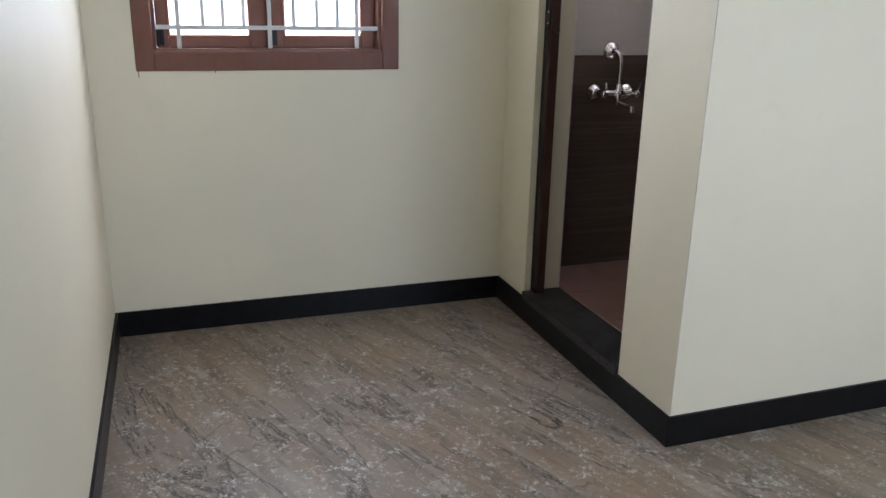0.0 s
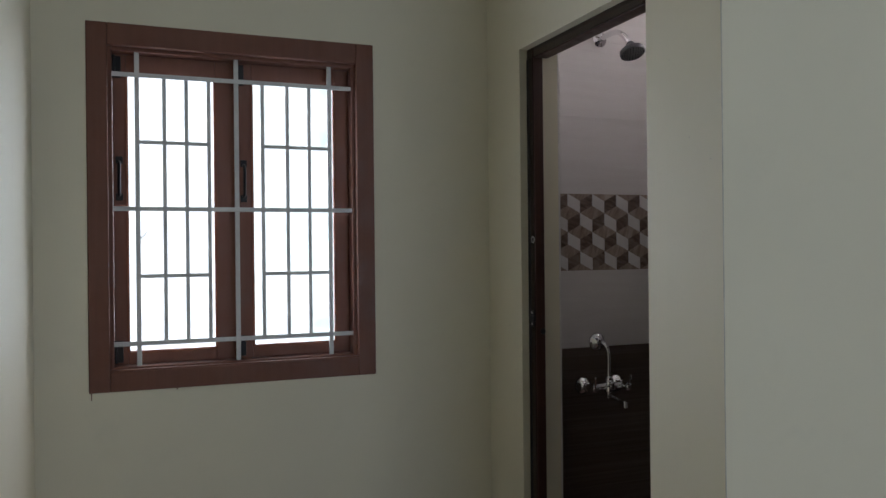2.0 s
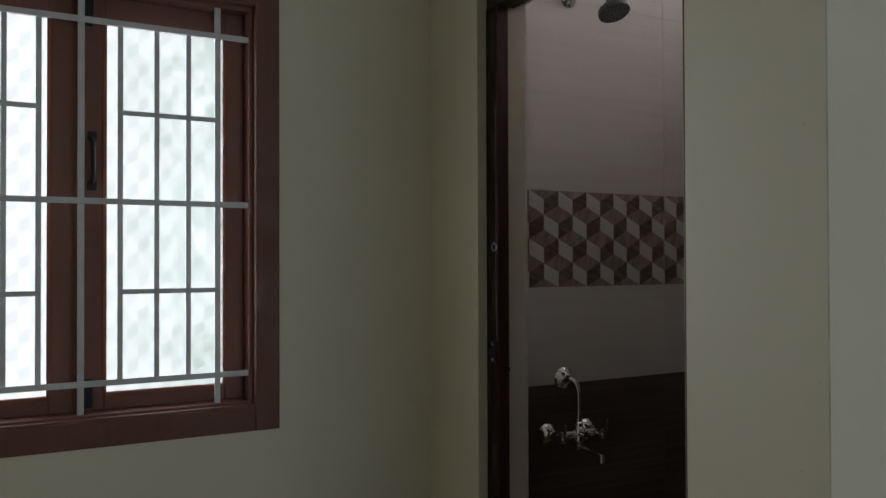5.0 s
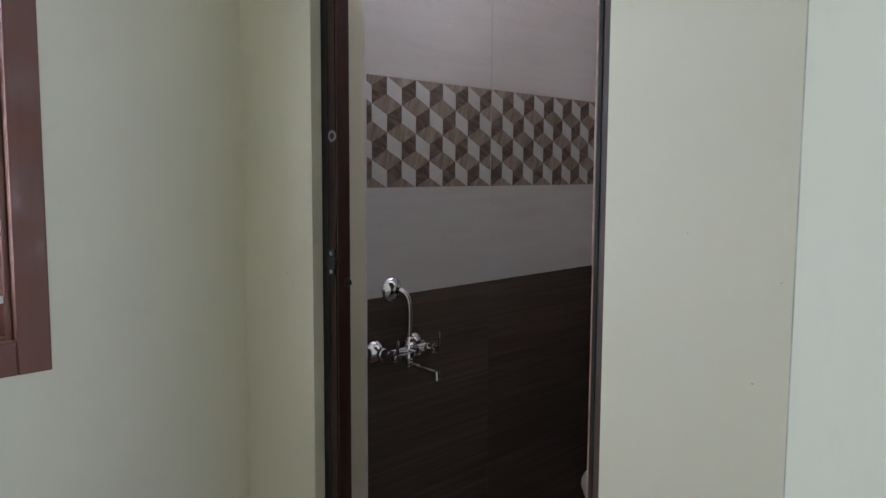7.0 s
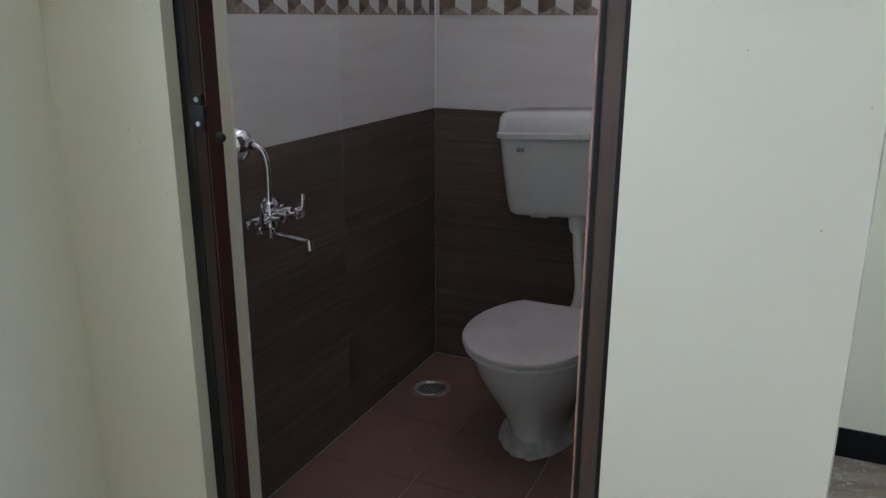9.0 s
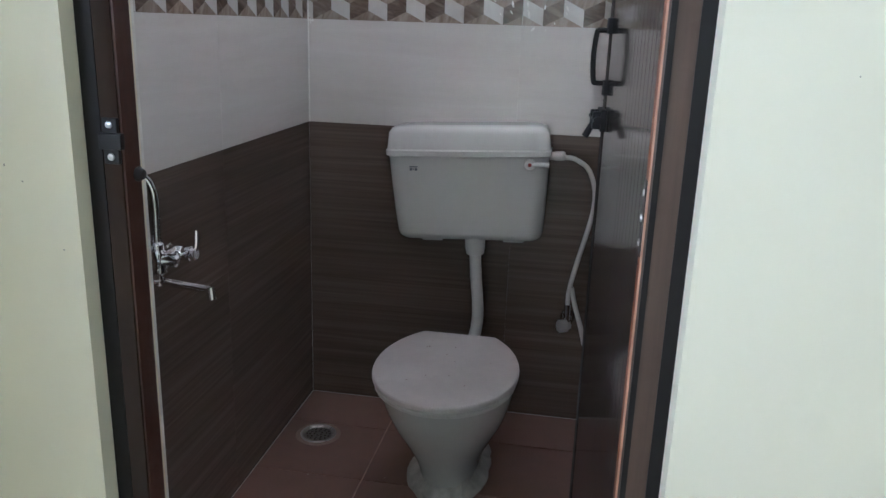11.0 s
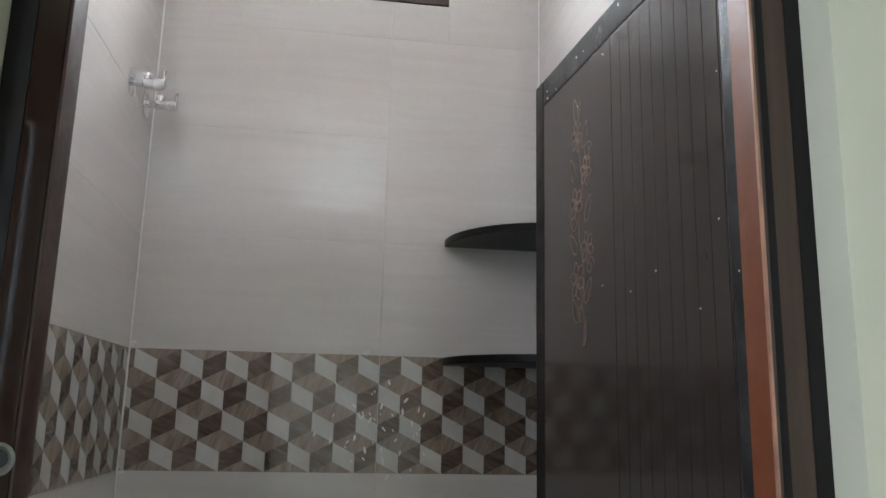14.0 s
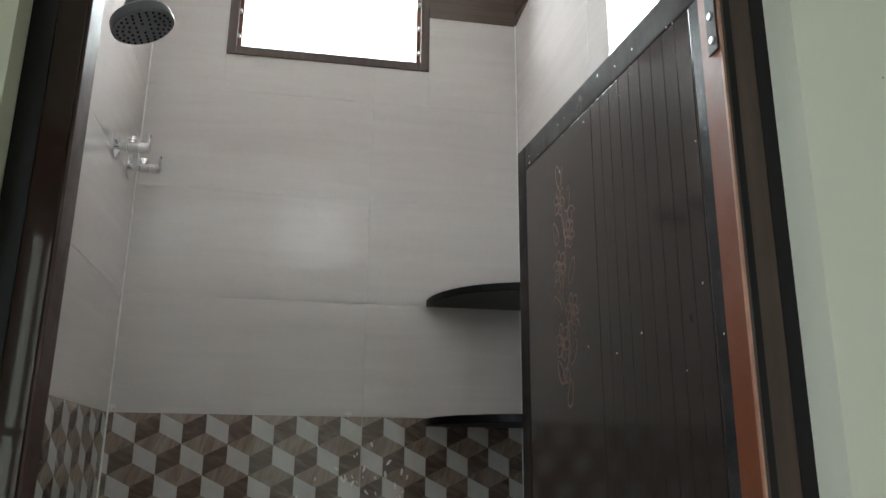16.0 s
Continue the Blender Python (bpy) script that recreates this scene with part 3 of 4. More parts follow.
# ---- barred window ----
def window_main():
    w = thing("window_1", "red-brown wooden window with white iron grille and figured glass", "window", kind="structure")
    yf, yb = WINY - 0.006, WINY + 0.105
    fx0, fx1, fz0, fz1 = WX0 + 0.062, WX1 - 0.063, WZ0 + 0.063, WZ1 - 0.070
    part("window_frame", boxes((WX0, fx0, yf, yb, WZ0, WZ1), (fx1, WX1, yf, yb, WZ0, WZ1), (fx0, fx1, yf + 0.0005, yb, WZ0, fz0),
                               (fx0, fx1, yf + 0.0005, yb, fz1, WZ1), bev=0.0035), WINBROWN, w)
    # stepped bead inside the frame
    b = 0.012
    part("bead", boxes((fx0, fx0 + b, yf + 0.022, yb, fz0, fz1), (fx1 - b, fx1, yf + 0.022, yb, fz0, fz1),
                       (fx0 + b, fx1 - b, yf + 0.0225, yb, fz0, fz0 + b), (fx0 + b, fx1 - b, yf + 0.0225, yb, fz1 - b, fz1), bev=0.002), WINBROWN, w)
    mid = -2.389
    for x0, x1, px0, px1 in ((fx0 + 0.013, mid - 0.002, -2.736, -2.456), (mid + 0.002, fx1 - 0.013, -2.336, -2.045)):
        z0, z1, pz0, pz1 = fz0 + 0.013, fz1 - 0.013, 0.962, 1.872
        y0, y1 = WINY + 0.062, WINY + 0.098
        s = part("sash", boxes((x0, px0, y0, y1, z0, z1), (px1, x1, y0, y1, z0, z1), (px0, px1, y0 + 0.0005, y1, z0, pz0), (px0, px1, y0 + 0.0005, y1, pz1, z1), bev=0.003), WINBROWN, w)
        # bead coloured orange to imitate the glow round the bright panes
        part("moulding", boxes((px0 - 0.004, px0 + 0.006, y0 - 0.004, y0 + 0.012, pz0, pz1), (px1 - 0.006, px1 + 0.004, y0 - 0.004, y0 + 0.012, pz0, pz1),
                               (px0 + 0.006, px1 - 0.006, y0 - 0.004, y0 + 0.012, pz0 - 0.004, pz0 + 0.006), (px0 + 0.006, px1 - 0.006, y0 - 0.004, y0 + 0.012, pz1 - 0.006, pz1 + 0.004), bev=0.002), LITBROWN, s, "glazing bead in a backlit orange-brown colour")
        bm = B()
        for p, c in cubes(px0 - 0.003, px1 + 0.003, pz0 - 0.003, pz1 + 0.003, 1.88, px0, 0.054, 0.029, 0.015):
            f = bm.faces.new([bm.verts.new((x, WINY + 0.08, z)) for x, z in p])
            f.material_index = c
        g = part("pane", bm, [GLASS0, GLASS1, GLASS2], s, "frosted glass with a faint cube figure", smooth=0)
        g.visible_shadow = False
        # pull handle and hinges on the left stile
        hx = (x0 + px0) / 2 - 0.002
        bm = B()
        tube(bm, [(hx, y0 + 0.002, 1.585), (hx, y0 - 0.026, 1.572), (hx, y0 - 0.031, 1.53), (hx, y0 - 0.026, 1.488), (hx, y0 + 0.002, 1.475)], 0.0052, 10)
        box(bm, hx - 0.011, hx + 0.011, y0 - 0.003, y0 + 0.003, 1.578, 1.602, 0.002)
        box(bm, hx - 0.011, hx + 0.011, y0 - 0.003, y0 + 0.003, 1.458, 1.482, 0.002)
        part("pull_handle", bm, BLACKP, s, "black curved pull handle")
        for zz in (z0 + 0.008, z1 - 0.078):
            bm = boxes((x0 + 0.002, x0 + 0.026, y0 - 0.007, y0 + 0.004, zz, zz + 0.07), bev=0.003)
            cyl(bm, (x0 + 0.004, y0 - 0.008, zz - 0.002), (x0 + 0.004, y0 - 0.008, zz + 0.072), 0.005)
            part("hinge", bm, BLACKP, s)
    # sill board with a thin worn lip
    part("window_sill", boxes((fx0, fx1, yf + 0.004, yf + 0.03, fz0 - 0.001, fz0 + 0.005), bev=0.0015), WINBROWN, w)
    # iron grille
    gy = WINY + 0.03
    full, thin = 0.0074, 0.0064
    for x in (-2.703, -2.390, -2.071):
        part("grille_bar", boxes((x - full, x + full, gy - 0.004, gy + 0.004, fz0, fz1), bev=0.0015), GRILLE, w)
    for z in (1.862, 1.430, 0.995):
        part("grille_bar", boxes((fx0, fx1, gy - 0.0085, gy - 0.0045, z - full, z + full), bev=0.0012), GRILLE, w)
    for xs in ((-2.620, -2.551, -2.480), (-2.303, -2.219, -2.143)):
        for x in xs:
            part("grille_rod", boxes((x - thin, x + thin, gy - 0.003, gy + 0.005, 0.995, 1.862), bev=0.0015), GRILLE, w)
    for x0, x1 in ((-2.703, -2.480), (-2.303, -2.071)):
        for z in (1.646, 1.212):
            part("grille_rod", boxes((x0, x1, gy - 0.0075, gy - 0.0035, z - thin, z + thin), bev=0.0012), GRILLE, w)
    bm = B()
    tube(bm, [(-2.712, WINY + 0.076, 1.322), (-2.700, WINY + 0.075, 1.338), (-2.688, WINY + 0.076, 1.342), (-2.676, WINY + 0.075, 1.356)], 0.0014, 6, 4)
    tube(bm, [(-2.695, WINY + 0.0755, 1.340), (-2.690, WINY + 0.075, 1.330)], 0.0012, 6, 3)
    part("twig", bm, BLACKP, w, "small dark twig stuck to the glass")
    part("paint_drip", boxes((WX0 + 0.006, WX0 + 0.009, WINY - 0.0015, WINY, WZ0 - 0.022, WZ0), bev=0.0006), WINBROWN, w)
    part("paint_drip", boxes((WX0 + 0.26, WX0 + 0.264, WINY - 0.0015, WINY, WZ0 - 0.006, WZ0), bev=0.0006), WINBROWN, w)
    return w


window_main()


# ---- ventilator in the toilet wall ----
def ventilator():
    v = thing("window_2", "small brown framed ventilator window high in the tiled wall", "window", kind="structure")
    f = 0.026
    y0, y1, z0, z1 = VY1, VY0, VZ0, VZ1
    part("window_frame", boxes((-0.006, 0.10, y0, y0 + f, z0, z1), (-0.006, 0.10, y1 - f, y1, z0, z1), (-0.0055, 0.10, y0 + f, y1 - f, z0, z0 + f), (-0.0055, 0.10, y0 + f, y1 - f, z1 - f, z1), bev=0.002),
         VENTBROWN, v, "weathered dark brown frame")
    part("liner", boxes((0.012, 0.2, y0 + f, y0 + f + 0.012, z0 + f, z1 - f), (0.012, 0.2, y1 - f - 0.012, y1 - f, z0 + f, z1 - f), bev=0.001), WINBROWN, v, "red-brown wooden reveal")
    for k in range(5):
        z = z0 + f + 0.012 + k * 0.082
        bm = B()
        box(bm, -0.002, 0.002, y0 + f + 0.013, y1 - f - 0.013, -0.044, 0.044)
        g = part("louvre_pane", bm, GLASS0, v, smooth=0)
        g.matrix_world = pose(0.12, 0, z + 0.04, 0, -24, 0)
        g.visible_shadow = False
        for yy in (y0 + f, y1 - f - 0.008):
            part("louvre_clip", boxes((-0.001, 0.012, yy, yy + 0.008, z + 0.02, z + 0.030), bev=0.0015), STEEL, v)
    return v


ventilator()


# ---- door frame and leaf ----
def door_set():
    d = thing("door_1", "dark brown bathroom door frame with black grooves and red-brown reveal", "door frame", kind="structure")
    # one red-brown reveal in two colours: south as lit, north and head as shaded
    for wd, wall, s, x0, x1, rv, jm in ((0.050, DY1, 1, DOORX + 0.047, DOORX + 0.091, LITBROWN, JAMBMATT), (0.047, DY0, -1, DOORX + 0.028, DOORX + 0.064, REDBROWN, DOORBROWN)):     # s: towards the opening
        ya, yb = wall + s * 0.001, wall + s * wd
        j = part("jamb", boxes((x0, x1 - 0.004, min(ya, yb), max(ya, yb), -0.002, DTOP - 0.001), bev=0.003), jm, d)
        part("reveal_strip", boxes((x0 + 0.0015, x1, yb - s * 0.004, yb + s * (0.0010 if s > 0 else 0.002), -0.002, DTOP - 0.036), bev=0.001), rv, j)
        for off, hw in (((0.0080, 0.0080), (0.0435, 0.0035)) if s > 0 else ((0.0115, 0.0105),)):
            yy = wall + s * off
            part("groove", boxes((x0 - 0.0015, x0 + 0.003, yy - hw, yy + hw, -0.002, DTOP - 0.036)), DOORLINE, j, smooth=0)
        if s > 0:
            part("edge_line", boxes((x0 + 0.0010, x0 + 0.0055, yb - 0.0015, yb + 0.0018, -0.002, DTOP - 0.037), bev=0.0008), PALELINE, j, "thin pinkish edge line")
        else:
            part("face_band", boxes((x0 - 0.0012, x0 + 0.003, wall - 0.046, wall - 0.0225, -0.002, DTOP - 0.036), bev=0.0006), GLOSSBAND, j, "glossy lacquered band")
    x1 = DOORX + 0.081
    hd = part("head", boxes((x0 + 0.0005, x1 - 0.004, DY1 + 0.050, DY0 - 0.047, DTOP - 0.035, DTOP - 0.001), bev=0.003), DOORBROWN, d)
    part("reveal_strip", boxes((x0 + 0.006, x1, DY1 + 0.053, DY0 - 0.050, DTOP - 0.037, DTOP - 0.031), bev=0.001), REDBROWN, hd, "red-brown inner face")
    for z in (0.25, 0.947, 1.804):
        h = part("hinge", boxes((x1 - 0.028, x1 - 0.008, DY1 + 0.0515, DY1 + 0.0535, z, z + 0.088), bev=0.0008), HINGE, d, "dark steel hinge leaf")
        for dz in (0.015, 0.044, 0.073):
            bm = B()
            lathe(bm, [(0.0048, 0), (0.0042, 0.0016), (0.001, 0.0019)], axis((x1 - 0.018, DY1 + 0.0535, z + dz), (0, 1, 0)), 10)
            part("screw", bm, STEEL, h)
    # strike plate with two screws, small stop knob and the lock hole on the closing jamb
    sy, sz = DY0 - 0.037, 1.051
    st = part("strike_plate", boxes((x0 - 0.011, x0 - 0.001, sy - 0.016, sy + 0.014, sz - 0.012, sz + 0.008), (x0 - 0.007, x0 - 0.001, sy - 0.010, sy + 0.010, sz - 0.030, sz + 0.026), bev=0.002), BLACKP, d, "black catch")
    for dz in (-0.021, 0.018):
        bm = B()
        lathe(bm, [(0.0045, 0), (0.004, 0.002), (0.001, 0.0024)], axis((x0 - 0.007, sy, sz + dz), (-1, 0, 0)), 12)
        part("screw", bm, STEEL, st)
    bm = B()
    lathe(bm, [(0.009, 0), (0.010, 0.004), (0.006, 0.011), (0.001, 0.012)], axis((DOORX + 0.055, DY0 - 0.047, 1.004), (0, -1, 0)), 14)
    part("stop_knob", bm, BLACKP, d)
    bm = B()
    lathe(bm, [(0.011, 0), (0.0125, 0.003), (0.010, 0.0045), (0.0075, 0.003), (0.007, 0.001)], axis((x0 + 0.0005, sy, 1.319), (-1, 0, 0)), 18)
    rg = part("lock_ring", bm, DARKSTEEL, d)
    bm = B()
    lathe(bm, [(0.0072, 0), (0.0070, 0.0012), (0.001, 0.0014)], axis((x0 - 0.0012, sy, 1.319), (-1, 0, 0)), 16)
    part("keyhole", bm, BLACKP, rg)
    return d


door_set()

LEAF_L, LEAF_T, LEAF_H = 0.634, 0.028, 1.944


def door_leaf():
    m = pose(-1.3825, -0.908, 0.006, 0, 0, 4.7)
    d = thing("bathroom_door", "dark brown ribbed plastic door with gold flowers, standing open", "door", m)
    part("core", boxes((0.004, LEAF_L - 0.001, -LEAF_T + 0.001, -0.003, 0.001, LEAF_H - 0.001)), LEAFBROWN, d, smooth=0)
    part("hinge_edge", boxes((0, 0.004, -LEAF_T, 0.0, 0, LEAF_H), bev=0.001), LEAFBROWN, d)
    part("edge_trim", boxes((LEAF_L - 0.040, LEAF_L, -LEAF_T - 0.001, 0.0015, 0, LEAF_H), bev=0.003), LEAFTRIM, d, "scuffed dark edge trim")
    part("top_trim", boxes((0.005, LEAF_L - 0.0405, -LEAF_T - 0.001, 0.0012, LEAF_H - 0.048, LEAF_H), bev=0.003), LEAFTRIM, d, "plaster-smeared dark top trim")
    part("bottom_trim", boxes((0.005, LEAF_L - 0.0405, -LEAF_T - 0.001, 0.0012, 0, 0.03), bev=0.003), LEAFTRIM, d)
    zt = LEAF_H - 0.0490
    part("panel", boxes((0.3168, LEAF_L - 0.042, -0.004, 0.0004, 0.031, zt), bev=0.0006), LEAFBROWN, d, "smooth dark panel")
    x = 0.046
    part("stile", boxes((0.005, x - 0.002, -0.004, 0.0008, 0.031, zt), bev=0.0015), LEAFBROWN, d)
    while x < 0.315:
        part("slat", boxes((x, x + 0.0292, -0.004, 0.0005, 0.031, zt), bev=0.0005), LEAFBROWN, d)
        x += 0.0300
    # printed flower spray
    bm = B()

    def loop(cx, cz, a, b, ang, r=0.0015):
        pts = []
        for k in range(15):
            t = 2 * math.pi * k / 14
            u, v = a * math.cos(t), b * math.sin(t) * (1 - 0.35 * math.cos(t))
            pts.append((cx + u * math.cos(ang) - v * math.sin(ang), 0.0008, cz + u * math.sin(ang) + v * math.cos(ang)))
        tube(bm, pts, r, 5, 0)

    cx = 0.43
    tube(bm, [(cx + 0.012, 0.0008, 1.49), (cx - 0.008, 0.0008, 1.56), (cx + 0.010, 0.0008, 1.63), (cx - 0.006, 0.0008, 1.70), (cx + 0.008, 0.0008, 1.77), (cx - 0.002, 0.0008, 1.84)], 0.0013, 5, 5)
    for fx, fz, s in ((0.018, 1.555, 0.95), (-0.022, 1.60, 0.8), (0.020, 1.675, 0.9), (-0.020, 1.72, 0.75), (0.014, 1.785, 0.8)):
        for k in range(6):
            a = k * math.pi / 3 + 0.3
            loop(cx + fx + 0.016 * s * math.cos(a), fz + 0.019 * s * math.sin(a), 0.013 * s, 0.009 * s, a)
        loop(cx + fx, fz, 0.006 * s, 0.006 * s, 0)
    for fx, fz, a in ((0.028, 1.51, 1.1), (-0.022, 1.535, 2.2), (0.032, 1.615, 0.9), (-0.026, 1.66, 2.0), (0.032, 1.735, 1.2), (-0.018, 1.78, 1.9), (0.016, 1.83, 1.3), (-0.006, 1.475, 1.8)):
        loop(cx + fx, fz, 0.021, 0.009, a)
    for fx, fz, s in ((0.030, 1.645, 1), (-0.030, 1.57, -1), (-0.028, 1.75, -1), (0.006, 1.50, 1)):      # curls
        tube(bm, [(cx + fx + s * 0.016 * (1 - u / 14) * math.cos(0.75 * u), 0.0008, fz + 0.016 * (1 - u / 14) * math.sin(0.75 * u)) for u in range(11)], 0.0012, 5, 2)
    for v in bm.verts:                  # a print: nearly flat
        v.co.y = 0.0004 + (v.co.y - 0.0008) * 0.2
    part("flower_print", bm, GOLD, d, "faded gold flower spray", smooth=0)
    part("film_edge", boxes((0.010, 0.040, 0.0006, 0.0011, 1.20, zt), bev=0.0002), FILM, d, "torn strip of protective film")
    bm = B()
    sp = random.Random(31)
    for k in range(22):
        u, v = (sp.uniform(0.02, LEAF_L - 0.03), sp.uniform(1.45, 1.9)) if k < 9 else (sp.uniform(0.02, LEAF_L - 0.03), LEAF_H - sp.uniform(0.004, 0.06))
        q = sp.uniform(0.0007, 0.0017)
        for w in bmesh.ops.create_icosphere(bm, subdivisions=1, radius=q)["verts"]:
            w.co = Vector((u + w.co.x * sp.uniform(0.5, 1.6), 0.0014 + w.co.y * 0.2, v + w.co.z * sp.uniform(0.6, 1.8)))
    tagged(part("plaster_specks", bm, WHITEG, d, "white plaster specks"), kind="stuff")
    # pull handle near the free edge
    for y0, xh in ((0.001, LEAF_L - 0.045),):
        bm = B()
        tube(bm, [(xh, y0 + 0.004, 1.190), (xh, y0 + 0.022, 1.190), (xh, y0 + 0.0265, 1.187), (xh, y0 + 0.029, 1.165), (xh, y0 + 0.030, 1.143), (xh, y0 + 0.029, 1.120), (xh, y0 + 0.0265, 1.099), (xh, y0 + 0.022, 1.096), (xh, y0 + 0.004, 1.096)], 0.0048, 8, 3)
        box(bm, xh - 0.009, xh + 0.009, y0 - 0.001, y0 + 0.009, 1.184, 1.212, 0.002)
        box(bm, xh - 0.009, xh + 0.009, y0 - 0.001, y0 + 0.009, 1.074, 1.102, 0.002)
        part("pull_handle", bm, BLACKP, d, "black plastic bow handle")
    # barrel bolt
    xb = LEAF_L - 0.052
    bolt = part("bolt", boxes((xb - 0.030, xb + 0.040, 0.0005, 0.012, 1.010, 1.050), (xb - 0.026, xb - 0.008, 0.010, 0.026, 1.014, 1.046), (xb + 0.014, xb + 0.034, 0.010, 0.026, 1.014, 1.046), bev=0.003), BLACKP, d, "black plastic bolt")
    bm = B()
    cyl(bm, (xb - 0.04, 0.018, 1.031), (xb + 0.062, 0.018, 1.031), 0.0075)
    cyl(bm, (xb - 0.004, 0.018, 1.034), (xb - 0.004, 0.036, 0.998), 0.0055, 0.0065)
    part("bolt_rod", bm, BLACKP, bolt)
    return d


door_leaf()


# ---- corner shelves ----
def shelf(z, name_label):
    r, th, n = 0.268, 0.02, 18
    pts = [(0.0, 0.0)] + [(-r * math.cos(math.pi / 2 * k / n), r * math.sin(math.pi / 2 * k / n)) for k in range(n + 1)]
    bm = B()
    rings = []
    for zz, ins in ((0, 0.002), (0.002, 0), (th - 0.002, 0), (th, 0.002)):
        rings.append([Vector((-0.0005 + x * (1 - ins / r), BATHY + 0.0005 + y * (1 - ins / r), z + zz)) for x, y in pts])
    ring_loft(bm, rings)
    return tagged(part("corner_shelf", bm, BLACKST), name_label, "shelf", group="corner shelves")


shelf(1.478, "quarter-round black granite shelf in the tiled corner, lower one")
shelf(1.800, "quarter-round black granite shelf in the tiled corner, upper one")


# ---- toilet ----
def rrect(cx, cy, hx, hy, z, r, n=6):
    """A rounded rectangle ring."""
    out = []
    for k, (sx, sy) in enumerate(((1, 1), (-1, 1), (-1, -1), (1, -1))):
        for i in range(n + 1):
            a = math.pi / 2 * (k + i / n)
            out.append(Vector((cx + sx * (hx - r) + r * math.cos(a), cy + sy * (hy - r) + r * math.sin(a), z)))
    return out


def cistern():
    c = thing("cistern", "white plastic low-level cistern hung slightly askew on the tiled wall", "cistern", pose(0, -0.512, 0.754, -2.8, 0, 0))
    bm = B()
    ring_loft(bm, [rrect(-d / 2 - 0.002, 0, d / 2, hw, z, r) for z, hw, d, r in
                   ((-0.158, 0.198, 0.110, 0.03), (-0.150, 0.208, 0.119, 0.035), (-0.138, 0.213, 0.124, 0.04), (-0.09, 0.218, 0.129, 0.04), (0.0, 0.225, 0.135, 0.04), (0.095, 0.231, 0.141, 0.04))])
    part("tank", bm, PORC, c)
    bm = B()
    ring_loft(bm, [rrect(-d / 2 - 0.002, 0, d / 2, hw, z, r) for z, hw, d, r in
                   ((0.088, 0.234, 0.148, 0.04), (0.091, 0.2365, 0.152, 0.04), (0.105, 0.2365, 0.152, 0.04), (0.109, 0.2335, 0.147, 0.04), (0.118, 0.2325, 0.146, 0.04),
                    (0.153, 0.228, 0.142, 0.04), (0.165, 0.220, 0.134, 0.04), (0.170, 0.206, 0.12, 0.035), (0.172, 0.176, 0.09, 0.03))])
    part("lid", bm, PORC, c)
    x = -0.1415
    bm = B()
    lathe(bm, [(0.0165, 0), (0.017, 0.005), (0.0145, 0.010), (0.010, 0.008)], axis((x, -0.178, 0.069), (-1, 0, 0)), 20)
    tube(bm, [(x - 0.004, -0.188, 0.069), (x - 0.012, -0.204, 0.071), (x - 0.012, -0.220, 0.070), (x - 0.011, -0.231, 0.069)], lambda u: 0.0062 + 0.001 * u, 10)
    lev = part("flush_lever", bm, plain("bright_lever_plastic", (0.78, 0.78, 0.77), 0.2, vary=0.05), c)
    bm = B()
    lathe(bm, [(0.0055, 0), (0.005, 0.0015), (0.001, 0.002)], axis((x - 0.0083, -0.178, 0.069), (-1, 0, 0)), 16)
    part("button", bm, REDP, lev)
    # maker's label, as plain bars
    y, z = 0.152, 0.048
    bm = boxes((x - 0.0012, x + 0.003, y - 0.012, y + 0.012, z + 0.009, z + 0.0125), (x - 0.0012, x + 0.003, y - 0.011, y - 0.004, z, z + 0.007), (x - 0.0012, x + 0.003, y + 0.004, y + 0.011, z, z + 0.007), (x - 0.0012, x + 0.003, y - 0.0025, y + 0.0025, z + 0.002, z + 0.006))
    part("label_print", bm, INK, c, smooth=0)
    for yy in (0.11, -0.13):
        part("foot_bracket", boxes((-0.10, -0.004, yy - 0.03, yy + 0.03, -0.167, -0.153), bev=0.003), WPLAST, c)
    bm = B()
    lathe(bm, [(0.017, 0), (0.026, 0.004), (0.029, 0.022), (0.030, 0.052), (0.033, 0.056)], axis((-0.085, -0.016, -0.211), (0, 0, 1)), 22)
    part("outlet_nut", bm, WPLAST, c)
    bm = B()
    tube(bm, [(-0.085, -0.016, -0.20), (-0.085, -0.018, -0.28), (-0.086, -0.023, -0.37), (-0.094, -0.021, -0.425), (-0.12, -0.014, -0.462), (-0.165, -0.004, -0.474), (-0.21, 0.0, -0.476)], 0.0175, 16)
    part("flush_pipe", bm, WPLAST, c)
    bm = B()
    cyl(bm, (-0.065, -0.225, 0.082), (-0.065, -0.245, 0.082), 0.012)
    lathe(bm, [(0.012, 0), (0.0135, 0.003), (0.0135, 0.024), (0.009, 0.03)], axis((-0.065, -0.243, 0.082), (0, -1, 0)), 10)
    part("inlet_nut", bm, WPLAST, c)
    return c


cistern()


def egg(z, x_back, x_front, hw, n=40, flat=0.0, cy=-0.530):
    """A toilet outline: round front, narrower back cut off straight."""
    cx, hx = (x_back + x_front) / 2, abs(x_back - x_front) / 2
    end = math.acos(-(hx - flat) / hx) if flat else math.pi * (1 - 1 / n)
    out = []
    for k in range(n):
        a = -end + 2 * end * k / (n - 1)
        out.append(Vector((cx - hx * math.cos(a), cy + hw * math.sin(a) * (1 + 0.06 * math.cos(a)), z)))
    return out


